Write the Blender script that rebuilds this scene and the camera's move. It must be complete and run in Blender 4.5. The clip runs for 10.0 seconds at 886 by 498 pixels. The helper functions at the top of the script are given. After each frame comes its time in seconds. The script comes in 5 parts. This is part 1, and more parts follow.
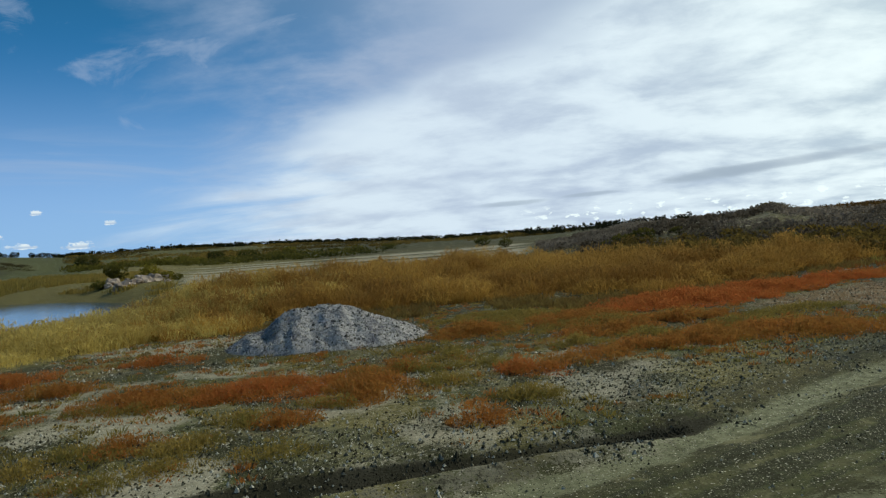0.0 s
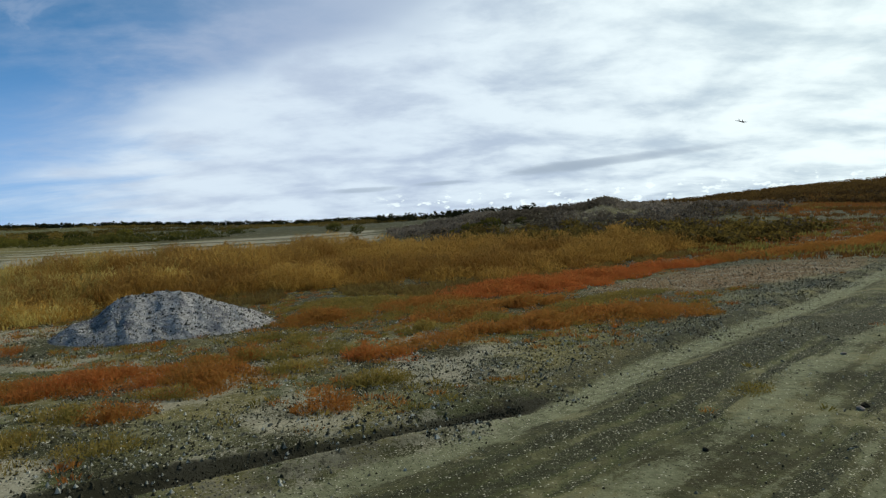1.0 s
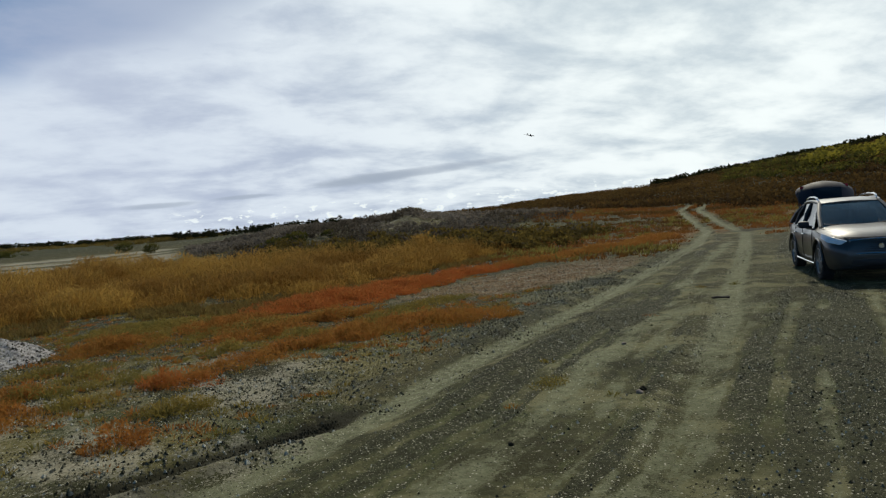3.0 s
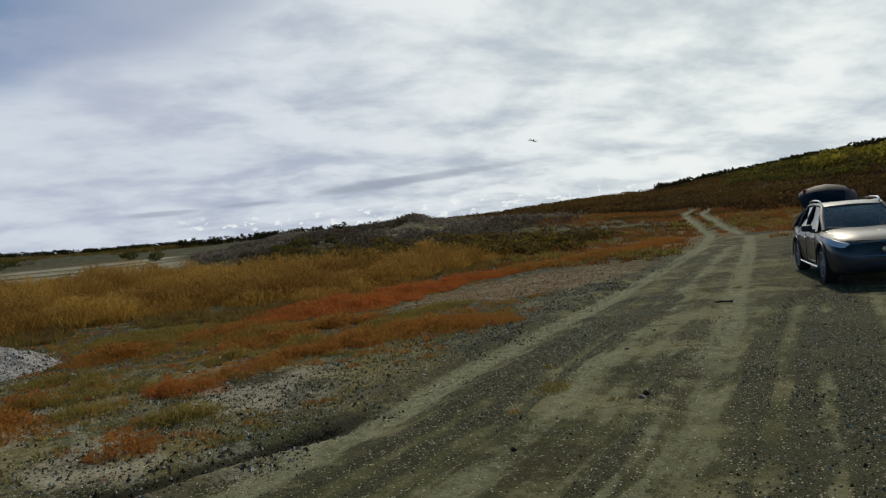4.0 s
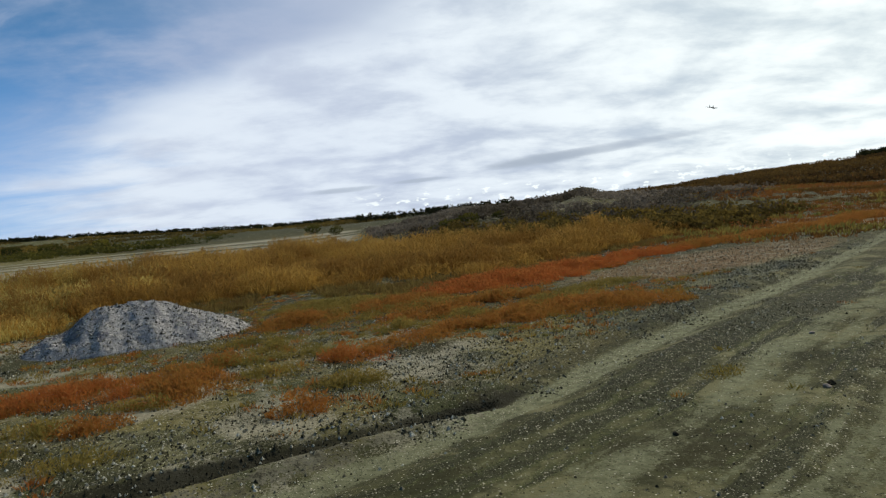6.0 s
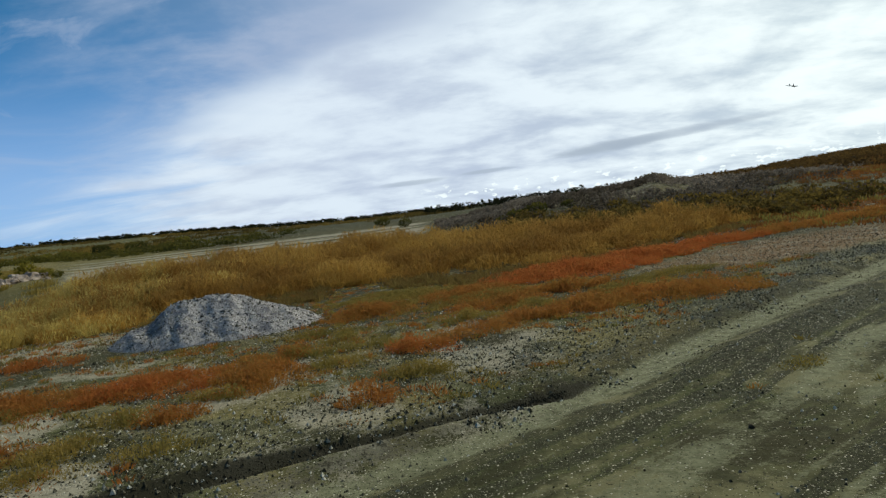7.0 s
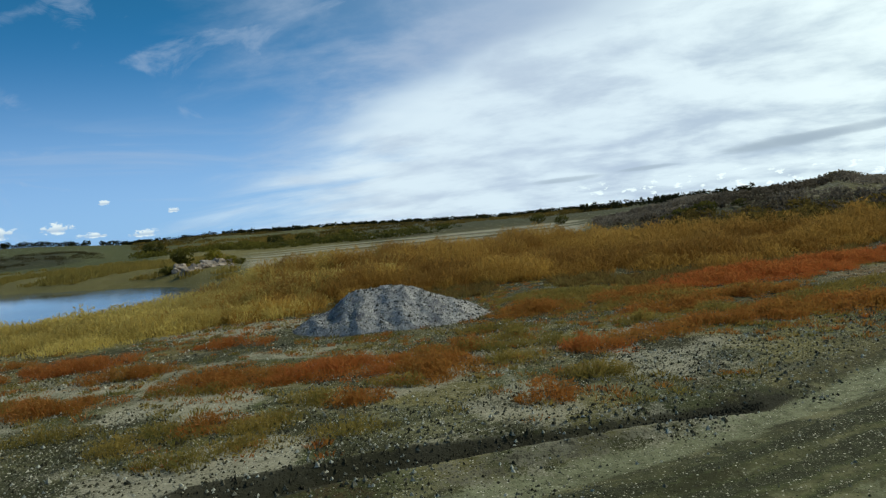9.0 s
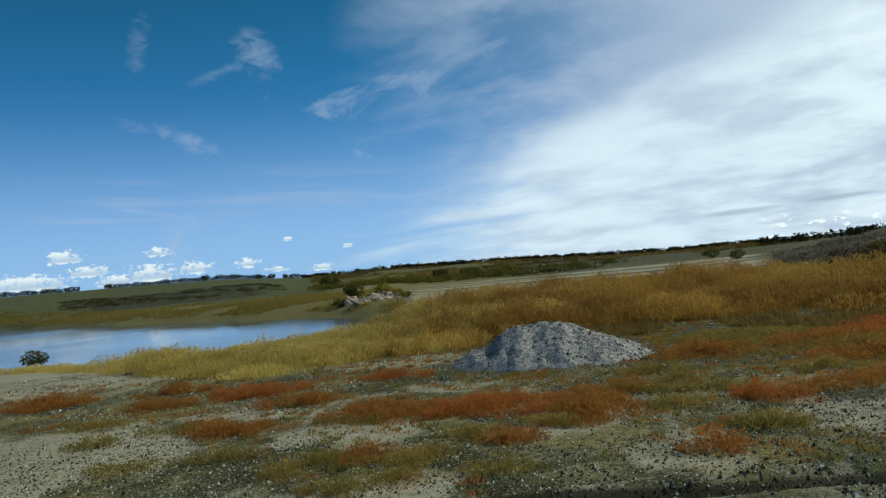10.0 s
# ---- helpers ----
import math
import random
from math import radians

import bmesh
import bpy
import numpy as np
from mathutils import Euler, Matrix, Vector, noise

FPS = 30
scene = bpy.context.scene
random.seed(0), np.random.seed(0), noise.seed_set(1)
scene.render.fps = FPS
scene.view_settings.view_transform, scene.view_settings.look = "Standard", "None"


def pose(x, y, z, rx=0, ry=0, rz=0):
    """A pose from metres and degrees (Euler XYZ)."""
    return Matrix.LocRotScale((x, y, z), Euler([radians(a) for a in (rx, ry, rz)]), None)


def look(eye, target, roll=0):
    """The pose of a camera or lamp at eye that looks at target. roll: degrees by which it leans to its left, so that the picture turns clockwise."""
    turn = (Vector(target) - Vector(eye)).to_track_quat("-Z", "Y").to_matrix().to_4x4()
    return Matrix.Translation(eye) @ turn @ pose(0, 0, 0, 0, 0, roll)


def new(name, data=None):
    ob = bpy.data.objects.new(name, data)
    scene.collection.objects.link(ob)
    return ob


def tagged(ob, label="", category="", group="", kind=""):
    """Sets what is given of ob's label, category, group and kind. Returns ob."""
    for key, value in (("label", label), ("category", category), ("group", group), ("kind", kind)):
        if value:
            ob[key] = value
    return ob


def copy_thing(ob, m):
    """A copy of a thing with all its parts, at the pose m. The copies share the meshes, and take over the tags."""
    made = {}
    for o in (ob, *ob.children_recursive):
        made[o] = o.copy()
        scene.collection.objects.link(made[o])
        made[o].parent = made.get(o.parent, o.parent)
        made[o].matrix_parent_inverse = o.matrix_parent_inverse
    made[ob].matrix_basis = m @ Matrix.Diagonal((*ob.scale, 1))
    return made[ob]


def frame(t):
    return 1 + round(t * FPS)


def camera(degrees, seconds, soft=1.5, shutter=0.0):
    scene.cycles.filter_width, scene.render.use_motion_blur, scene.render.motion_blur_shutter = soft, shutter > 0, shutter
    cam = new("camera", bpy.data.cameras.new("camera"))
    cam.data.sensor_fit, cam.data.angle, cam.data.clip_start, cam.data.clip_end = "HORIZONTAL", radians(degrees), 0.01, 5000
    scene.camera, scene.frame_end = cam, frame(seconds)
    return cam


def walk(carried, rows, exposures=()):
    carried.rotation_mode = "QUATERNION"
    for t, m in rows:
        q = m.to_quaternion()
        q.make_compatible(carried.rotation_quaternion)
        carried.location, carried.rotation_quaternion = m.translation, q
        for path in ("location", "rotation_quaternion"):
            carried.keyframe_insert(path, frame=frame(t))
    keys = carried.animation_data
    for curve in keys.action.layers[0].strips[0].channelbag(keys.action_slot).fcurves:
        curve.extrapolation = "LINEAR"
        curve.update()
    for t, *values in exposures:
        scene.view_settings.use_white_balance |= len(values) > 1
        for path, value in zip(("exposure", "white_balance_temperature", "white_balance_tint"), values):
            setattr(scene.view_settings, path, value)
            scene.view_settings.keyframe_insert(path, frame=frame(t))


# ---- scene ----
cam = camera(64.6, 10.0, soft=1.25)
# seconds, place, turn to the left, tilt and lean of a head-high camera that stays on one spot and turns
PATH = [
    (0, -0.055, 0.041, 2.021, 0.56, -0.99, 4.26), (0.5, 0.011, 0.026, 2.033, -6.82, -2.47, 3.73),
    (1, -0.014, -0.009, 2.025, -11.48, -2.83, 2.98), (1.5, -0.073, 0.082, 2.003, -20.60, -6.16, 5.48),
    (2, -0.015, 0.045, 2.009, -22.85, -3.57, 4.28), (2.5, 0.003, 0.020, 2.019, -25.74, -3.25, 3.95),
    (2.7, 0.003, 0.020, 2.019, -26.69, -3.12, 4.00), (3.8, 0.001, -0.044, 2.030, -27.48, -2.16, 4.93),
    (4, 0.001, -0.044, 2.030, -26.88, -2.36, 4.93), (4.5, 0.025, -0.006, 2.021, -25.20, -2.78, 5.23),
    (5, 0.047, -0.041, 2.024, -22.25, -2.99, 5.33), (5.5, 0.022, -0.012, 2.016, -17.76, -3.13, 5.07),
    (6, 0.109, -0.048, 2.021, -13.17, -3.22, 5.33), (6.2, 0.109, -0.048, 2.021, -11.87, -3.30, 5.78),
    (7.3, 0.189, -0.018, 2.003, -6.37, -3.27, 6.67), (7.5, 0.189, -0.018, 2.003, -5.62, -3.10, 6.62),
    (8, 0.127, 0.092, 1.980, -2.01, -2.82, 6.33), (8.5, -0.017, 0.052, 2.008, 1.46, -2.85, 6.43),
    (9, -0.169, -0.037, 2.040, 4.99, -2.30, 5.71), (9.5, -0.126, -0.129, 2.108, 10.47, -0.79, 5.33),
    (10, -0.065, -0.014, 2.060, 18.32, 1.83, 5.62)]
# seconds, stops, white balance
EXPOSURE = [(0, -0.06, 6350, 0), (1, -0.04, 6350, 2), (1.5, 0.36, 6400, 2), (2, 0.14, 6400, 2), (2.5, -0.02, 6450, 4), (4, -0.30, 6700, 8), (5, -0.18, 6750, 8), (6, 0.0, 6600, 6), (7.5, 0.0, 6450, 1), (10, 0.0, 6300, -4)]
walk(cam, [(t, pose(x, y, z, 90 + pitch, roll, yaw)) for t, x, y, z, yaw, pitch, roll in PATH], EXPOSURE)

# ---- daylight: high thin cloud, the sun behind it beyond the parked car ----
SUN_AZ, SUN_EL = -48.0, 40.0        # degrees to the left of straight ahead, and up
sun_dir = Vector((-math.sin(radians(SUN_AZ)) * math.cos(radians(SUN_EL)), math.cos(radians(SUN_AZ)) * math.cos(radians(SUN_EL)), math.sin(radians(SUN_EL))))
sun = new("sun", bpy.data.lights.new("sun", "SUN"))
sun.data.energy, sun.data.angle, sun.data.color = 2.75, radians(3.0), (1.0, 0.91, 0.76)
sun.matrix_world = look(sun_dir * 50, (0, 0, 0))


class Nodes:
    """Short forms for writing node trees."""

    def __init__(self, tree):
        self.tree = tree
        tree.nodes.clear()

    def add(self, kind):
        return self.tree.nodes.new(kind)

    def put(self, socket, value):
        if isinstance(value, bpy.types.NodeSocket):
            self.tree.links.new(value, socket)
        elif value is not None:
            socket.default_value = value

    def math(self, op, a, b=None, c=None, clamp=False):
        node = self.add("ShaderNodeMath")
        node.operation, node.use_clamp = op, clamp
        for socket, value in zip(node.inputs, (a, b, c)):
            self.put(socket, value)
        return node.outputs[0]

    def mix(self, fac, a, b, blend="MIX"):
        node = self.add("ShaderNodeMix")
        node.data_type, node.blend_type = "RGBA", blend
        self.put(node.inputs[0], fac)
        for socket, value in ((node.inputs[6], a), (node.inputs[7], b)):
            self.put(socket, value if isinstance(value, bpy.types.NodeSocket) else (*value, 1.0))
        return node.outputs[2]

    def step(self, value, low, high, a=0.0, b=1.0):
        node = self.add("ShaderNodeMapRange")
        node.interpolation_type = "SMOOTHSTEP"
        for socket, v in zip(node.inputs, (value, low, high, a, b)):
            self.put(socket, v)
        return node.outputs[0]

    def noise(self, vector, scale, detail=4.0, rough=0.55, warp=0.0):
        node = self.add("ShaderNodeTexNoise")
        self.put(node.inputs["Vector"], vector)
        for key, value in (("Scale", scale), ("Detail", detail), ("Roughness", rough), ("Distortion", warp)):
            node.inputs[key].default_value = value
        return node.outputs[0]

    def cells(self, vector, scale, feature="F1"):
        node = self.add("ShaderNodeTexVoronoi")
        node.feature = feature
        self.put(node.inputs["Vector"], vector)
        node.inputs["Scale"].default_value = scale
        return node

    def scaled(self, vector, scale, turn=0.0, move=(0, 0, 0)):
        node = self.add("ShaderNodeMapping")
        self.put(node.inputs[0], vector)
        node.inputs[1].default_value, node.inputs[2].default_value, node.inputs[3].default_value = move, (0, 0, turn), scale
        return node.outputs[0]

    def xyz(self, x, y, z):
        node = self.add("ShaderNodeCombineXYZ")
        for socket, value in zip(node.inputs, (x, y, z)):
            self.put(socket, value)
        return node.outputs[0]

    def attr(self, name):
        node = self.add("ShaderNodeAttribute")
        node.attribute_name = name
        return node.outputs["Fac"]


def make_world():
    world = bpy.data.worlds.new("sky")
    scene.world = world
    world.use_nodes = True
    n = Nodes(world.node_tree)
    air = n.add("ShaderNodeTexSky")
    air.sky_type, air.sun_disc, air.sun_elevation, air.sun_rotation = "NISHITA", False, radians(SUN_EL), radians(-SUN_AZ)
    air.air_density, air.dust_density, air.ozone_density = 1.0, 0.2, 3.0
    way = n.add("ShaderNodeTexCoord").outputs["Generated"]
    part_ = n.add("ShaderNodeSeparateXYZ")
    n.put(part_.inputs[0], way)
    x, y, z = part_.outputs
    az = n.math("MULTIPLY", n.math("ARCTAN2", n.math("MULTIPLY", x, -1.0), y), 57.2958)     # degrees, to the left
    el = n.math("MULTIPLY", n.math("ARCSINE", z), 57.2958)
    # a cloud sheet seen in perspective: its own plane coordinates
    lift = n.math("ADD", n.math("MAXIMUM", z, 0.0), 0.24)
    sheet = n.xyz(n.math("DIVIDE", x, lift), n.math("DIVIDE", y, lift), 0.0)
    wisps = n.noise(n.scaled(sheet, (1.0, 2.2, 1.0), 0.15), 1.3, 7.0, 0.60, 0.5)
    puffs = n.noise(n.scaled(sheet, (1.0, 1.25, 1.0), 0.3, (7, 3, 0)), 2.3, 9.0, 0.58, 0.15)
    broad = n.noise(n.scaled(sheet, (1.0, 1.3, 1.0), 0.8, (2, 9, 0)), 0.9, 4.0, 0.5, 0.2)
    # the sheet thins out towards the clear blue side
    edge = n.math("ADD", az, n.math("MULTIPLY", n.math("SUBTRACT", wisps, 0.5), 30.0))
    cover = n.step(edge, 25.0, 8.0)
    # overhead and behind, the sheet breaks up into blue sky
    cover = n.math("MULTIPLY", cover, n.math("MULTIPLY", n.step(el, 50.0, 29.0, 0.06, 1.0), n.step(az, -178.0, -120.0, 0.5, 1.0)))
    # above a slanting line the sheet is thin and lilac, below it white
    line = n.math("SUBTRACT", el, n.math("ADD", 4.5, n.math("MULTIPLY", n.math("SUBTRACT", 20.0, az), 0.33)))
    line = n.math("ADD", line, n.math("MULTIPLY", n.math("SUBTRACT", broad, 0.5), 13.0))
    thin = n.step(line, -2.0, 4.5)
    cover = n.math("MULTIPLY", cover, n.math("SUBTRACT", 1.0, n.math("MULTIPLY", n.math("MULTIPLY", thin, n.step(az, -8.0, 12.0, 0.10, 1.0)), n.step(puffs, 0.68, 0.36, 0.22, 0.80))))
    # faint veils and wisps in the blue
    flecks = n.noise(n.xyz(n.math("MULTIPLY", az, 0.10), n.math("MULTIPLY", el, 0.13), 6.0), 1.0, 6.0, 0.6, 1.2)
    veil = n.math("MULTIPLY", n.step(flecks, 0.60, 0.78), n.step(az, 60.0, 30.0, 0.10, 0.45))
    streak = n.noise(n.xyz(n.math("MULTIPLY", az, 0.05), n.math("MULTIPLY", n.math("ADD", el, n.math("MULTIPLY", az, -0.04)), 0.55), 2.0), 1.0, 5.0, 0.55, 0.5)
    veil = n.math("MAXIMUM", veil, n.math("MULTIPLY", n.math("MULTIPLY", n.step(el, 0.5, 5.0), n.step(el, 11.0, 6.0)), n.step(streak, 0.50, 0.72, 0.0, 0.40)))
    cover = n.math("MAXIMUM", cover, veil)
    # thick and thin places: lilac-grey bellies, white where the sun comes through
    off_sun = n.math("ADD", n.math("MULTIPLY", n.math("ABSOLUTE", n.math("ADD", az, 50.0)), 1.0), n.math("MULTIPLY", n.math("ABSOLUTE", n.math("SUBTRACT", el, 30.0)), 0.5))
    near_sun = n.step(off_sun, 62.0, 12.0)
    belly = n.math("MAXIMUM", n.math("MULTIPLY", n.step(puffs, 0.36, 0.70), n.step(az, 12.0, -30.0, 0.55, 1.0)), n.math("MULTIPLY", thin, 0.95))
    grey = n.mix(near_sun, CLOUD_GREY, CLOUD_GREY_SUN)
    white = n.mix(near_sun, CLOUD_WHITE, CLOUD_WHITE_SUN)
    cloud = n.mix(n.math("MULTIPLY", belly, 0.76), white, grey)
    # long flat bars of grey cloud low over the plain
    ragged = n.noise(n.xyz(n.math("MULTIPLY", az, 0.35), n.math("MULTIPLY", el, 1.1), 4.0), 1.0, 5.0, 0.6, 0.4)
    ragged = n.math("MULTIPLY", n.math("SUBTRACT", ragged, 0.5), 1.5)
    for a, e, half, thick, slope in CLOUD_BARS:
        along = n.math("DIVIDE", n.math("SUBTRACT", az, a), half)
        across = n.math("DIVIDE", n.math("SUBTRACT", n.math("SUBTRACT", el, e), n.math("MULTIPLY", n.math("SUBTRACT", az, a), slope)), thick)
        reach = n.math("ADD", n.math("MULTIPLY", along, along), n.math("MULTIPLY", across, across))
        cloud = n.mix(n.step(n.math("ADD", reach, ragged), 1.5, 0.1, 0.0, 0.62), cloud, CLOUD_BAR)
    blue = n.mix(1.0, air.outputs[0], AIR_TINT, "MULTIPLY")
    frayed = n.noise(n.xyz(n.math("MULTIPLY", az, 0.5), n.math("MULTIPLY", el, 0.9), 8.0), 1.0, 6.0, 0.65, 0.8)
    frayed = n.math("MULTIPLY", n.math("SUBTRACT", frayed, 0.5), 6.0)
    for a, e, half, thick, slope, strength in CLOUD_WISPS:
        along = n.math("DIVIDE", n.math("SUBTRACT", az, a), half)
        across = n.math("DIVIDE", n.math("SUBTRACT", n.math("SUBTRACT", el, e), n.math("MULTIPLY", n.math("SUBTRACT", az, a), slope)), thick)
        reach = n.math("ADD", n.math("MULTIPLY", along, along), n.math("MULTIPLY", across, across))
        cover = n.math("MAXIMUM", cover, n.step(n.math("ADD", reach, frayed), 1.8, -1.4, 0.0, strength))
    blue = n.mix(n.step(el, 26.0, 4.0, 0.0, 0.75), blue, n.mix(n.step(el, 17.0, 1.0), (0.60, 2.25, 6.1), (3.9, 5.7, 9.9)))
    sky = n.mix(cover, blue, cloud)
    # small fair-weather heaps low over the horizon
    lumps = n.noise(n.xyz(n.math("MULTIPLY", az, 1.7), n.math("MULTIPLY", el, 2.4), 1.0), 1.0, 5.0, 0.7, 0.0)
    lumps = n.math("MULTIPLY", n.math("SUBTRACT", lumps, 0.42), 4.2)
    for a, e, half, tall in CLOUD_HEAPS:
        along = n.math("DIVIDE", n.math("SUBTRACT", az, a), half)
        rise = n.math("DIVIDE", n.math("SUBTRACT", el, e), tall)
        rise = n.math("MAXIMUM", rise, n.math("MULTIPLY", rise, -2.6))
        reach = n.math("ADD", n.math("ADD", n.math("MULTIPLY", along, along), n.math("MULTIPLY", rise, rise)), lumps)
        sky = n.mix(n.step(reach, 1.1, 0.5, 0.0, 0.9), sky, n.mix(n.step(rise, 0.0, 0.6), CLOUD_BASE, CLOUD_HEAP))
    crumbs = n.noise(n.xyz(n.math("MULTIPLY", az, 0.8), n.math("MULTIPLY", el, 1.6), 3.0), 1.0, 4.0, 0.6, 0.0)
    crumbs = n.math("MULTIPLY", n.step(crumbs, 0.57, 0.63), n.math("MULTIPLY", n.step(el, 2.1, 1.3), n.step(az, -4.0, -9.0)))
    sky = n.mix(n.math("MULTIPLY", crumbs, 0.8), sky, CLOUD_WHITE_SUN)
    out = n.add("ShaderNodeBackground")
    n.put(out.inputs[0], sky)
    out.inputs[1].default_value = 0.1
    n.put(n.add("ShaderNodeOutputWorld").inputs[0], out.outputs[0])


# grey bars: middle (degrees to the left, up), half length, half thickness, slope
CLOUD_BARS = [(-25.6, 3.6, 8.2, 0.36, -0.066), (-21.4, 3.3, 4.2, 0.46, -0.05), (-5.3, 2.3, 2.8, 0.22, -0.01), (-11.6, 2.55, 2.3, 0.17, -0.02)]
# wisps of ice cloud in the blue: middle, half length, half thickness, slope, strength
CLOUD_WISPS = [(31.6, 18.3, 1.5, 1.5, 0.5, 0.42), (34.6, 16.9, 2.2, 0.45, -0.35, 0.3), (37.2, 11.8, 2.1, 0.7, 0.38, 0.36), (40.4, 19.0, 0.8, 1.6, -1.2, 0.22), (41.4, 13.0, 1.2, 0.4, 0.2, 0.22), (40.4, 6.5, 5.2, 0.2, 0.21, 0.34), (33.5, 7.4, 3.6, 0.3, 0.05, 0.25)]
# heaps: middle of the base (degrees to the left, up), half length, height
CLOUD_HEAPS = [(46.5, 3.4, 1.5, 0.9), (49.0, 1.7, 3.6, 1.1), (45.0, 2.3, 1.7, 0.8), (40.2, 3.4, 1.2, 0.6), (40.8, 1.7, 2.4, 1.2), (37.6, 1.9, 1.4, 0.9),
               (33.8, 2.0, 1.2, 0.7), (30.6, 3.7, 0.5, 0.3), (28.0, 1.2, 1.2, 0.5), (25.8, 2.8, 0.5, 0.3), (31.6, 1.4, 1.2, 0.35), (53.5, 2.4, 2.5, 1.2), (43.4, 1.5, 1.6, 0.8)]
AIR_TINT = (0.12, 0.46, 0.58)
CLOUD_WHITE, CLOUD_GREY = (7.6, 8.3, 9.6), (3.3, 3.9, 5.9)
CLOUD_WHITE_SUN, CLOUD_GREY_SUN = (10.4, 11.0, 11.2), (4.9, 5.9, 6.9)
CLOUD_BAR, CLOUD_HEAP, CLOUD_BASE = (3.9, 4.5, 5.6), (9.0, 9.2, 9.6), (5.2, 6.0, 7.6)
make_world()


# ---- materials ----
def material(name, rough=0.9, metal=0.0):
    mat = bpy.data.materials.new(name)
    mat.use_nodes = True
    n = Nodes(mat.node_tree)
    bsdf = n.add("ShaderNodeBsdfPrincipled")
    bsdf.inputs["Roughness"].default_value, bsdf.inputs["Metallic"].default_value = rough, metal
    bsdf.inputs["Specular IOR Level"].default_value = 0.08
    n.put(n.add("ShaderNodeOutputMaterial").inputs[0], bsdf.outputs[0])
    return mat, n, bsdf


def bump(n, bsdf, height, strength, distance):
    node = n.add("ShaderNodeBump")
    n.put(node.inputs["Height"], height)
    node.inputs["Strength"].default_value, node.inputs["Distance"].default_value = strength, distance
    n.put(bsdf.inputs["Normal"], node.outputs[0])


def ground_material():
    mat, n, bsdf = material("dirt_gravel_and_dry_plants", 0.95)
    at = n.add("ShaderNodeNewGeometry").outputs["Position"]
    fine, mid, wide = n.noise(at, 9.0, 6.0, 0.65), n.noise(at, 1.3, 5.0, 0.6), n.noise(at, 0.22, 4.0, 0.55)
    grit = n.cells(at, 44.0)
    crumbs = n.noise(at, 38.0, 4.0, 0.7)
    soil = n.mix(n.step(mid, 0.35, 0.65), (0.042, 0.042, 0.017), (0.118, 0.114, 0.048))
    soil = n.mix(n.step(fine, 0.35, 0.7, 0.0, 0.6), soil, (0.036, 0.034, 0.016))
    dust = n.noise(at, 0.75, 5.0, 0.68, 0.6)
    soil = n.mix(n.step(dust, 0.50, 0.60, 0.0, 0.85), soil, (0.20, 0.184, 0.090))
    soil = n.mix(n.step(dust, 0.46, 0.36, 0.0, 0.7), soil, (0.034, 0.029, 0.012))
    # stones of many greys pressed into the soil
    stone_grey = n.add("ShaderNodeSeparateColor")
    n.put(stone_grey.inputs[0], grit.outputs["Color"])
    stone = n.mix(n.step(stone_grey.outputs[0], 0.50, 0.90), (0.016, 0.015, 0.010), (0.74, 0.69, 0.52))
    green = n.mix(n.step(fine, 0.3, 0.7), (0.034, 0.042, 0.014), (0.125, 0.132, 0.048))
    straw = n.mix(n.step(fine, 0.3, 0.7), (0.095, 0.080, 0.024), (0.28, 0.235, 0.085))
    rust = n.mix(n.step(fine, 0.3, 0.7), (0.085, 0.048, 0.015), (0.24, 0.115, 0.032))
    brown = n.mix(n.step(fine, 0.3, 0.7), (0.018, 0.0185, 0.009), (0.056, 0.057, 0.028))
    break_up = n.math("MULTIPLY", n.math("SUBTRACT", n.math("ADD", n.math("MULTIPLY", mid, 0.9), n.math("ADD", n.math("MULTIPLY", fine, 0.8), n.math("MULTIPLY", crumbs, 0.9))), 1.3), 2.6)
    shade = soil
    for name, tone in (("greenish", green), ("strawy", straw), ("rusty", rust), ("brownish", brown)):
        amount = n.step(n.math("ADD", n.attr(name), n.math("MULTIPLY", break_up, 0.5)), 0.30, 0.70)
        shade = n.mix(n.math("MULTIPLY", amount, 0.9), shade, tone)
    sand = n.mix(n.step(fine, 0.3, 0.75), (0.285, 0.288, 0.168), (0.100, 0.102, 0.052))
    worn = n.step(n.math("ADD", n.attr("sandy"), n.math("MULTIPLY", break_up, 0.75)), 0.28, 0.82)
    shade = n.mix(n.math("MULTIPLY", worn, 0.85), shade, sand)
    stony = n.math("MULTIPLY", n.step(grit.outputs["Distance"], 0.40, 0.30), n.step(n.math("ADD", stone_grey.outputs[1], n.math("MULTIPLY", n.attr("stony"), 0.34)), 0.84, 0.88))
    small = n.cells(at, 105.0)
    small_grey = n.add("ShaderNodeSeparateColor")
    n.put(small_grey.inputs[0], small.outputs["Color"])
    tiny = n.math("MULTIPLY", n.step(small.outputs["Distance"], 0.42, 0.30), n.step(n.math("ADD", small_grey.outputs[1], n.math("MULTIPLY", n.attr("stony"), 0.32)), 0.90, 0.95))
    shade = n.mix(n.math("MULTIPLY", tiny, 0.8), shade, n.mix(n.step(small_grey.outputs[0], 0.45, 0.85), (0.016, 0.015, 0.010), (0.55, 0.50, 0.34)))
    shade = n.mix(n.math("MULTIPLY", stony, 0.9), shade, stone)
    gravel = n.mix(n.step(fine, 0.3, 0.75), (0.50, 0.455, 0.330), (0.235, 0.212, 0.140))
    bare = n.step(n.math("ADD", n.attr("gravelly"), n.math("MULTIPLY", break_up, 0.7)), 0.35, 0.75)
    shade = n.mix(n.math("MULTIPLY", bare, n.math("SUBTRACT", 0.85, n.math("MULTIPLY", stony, 0.6))), shade, gravel)
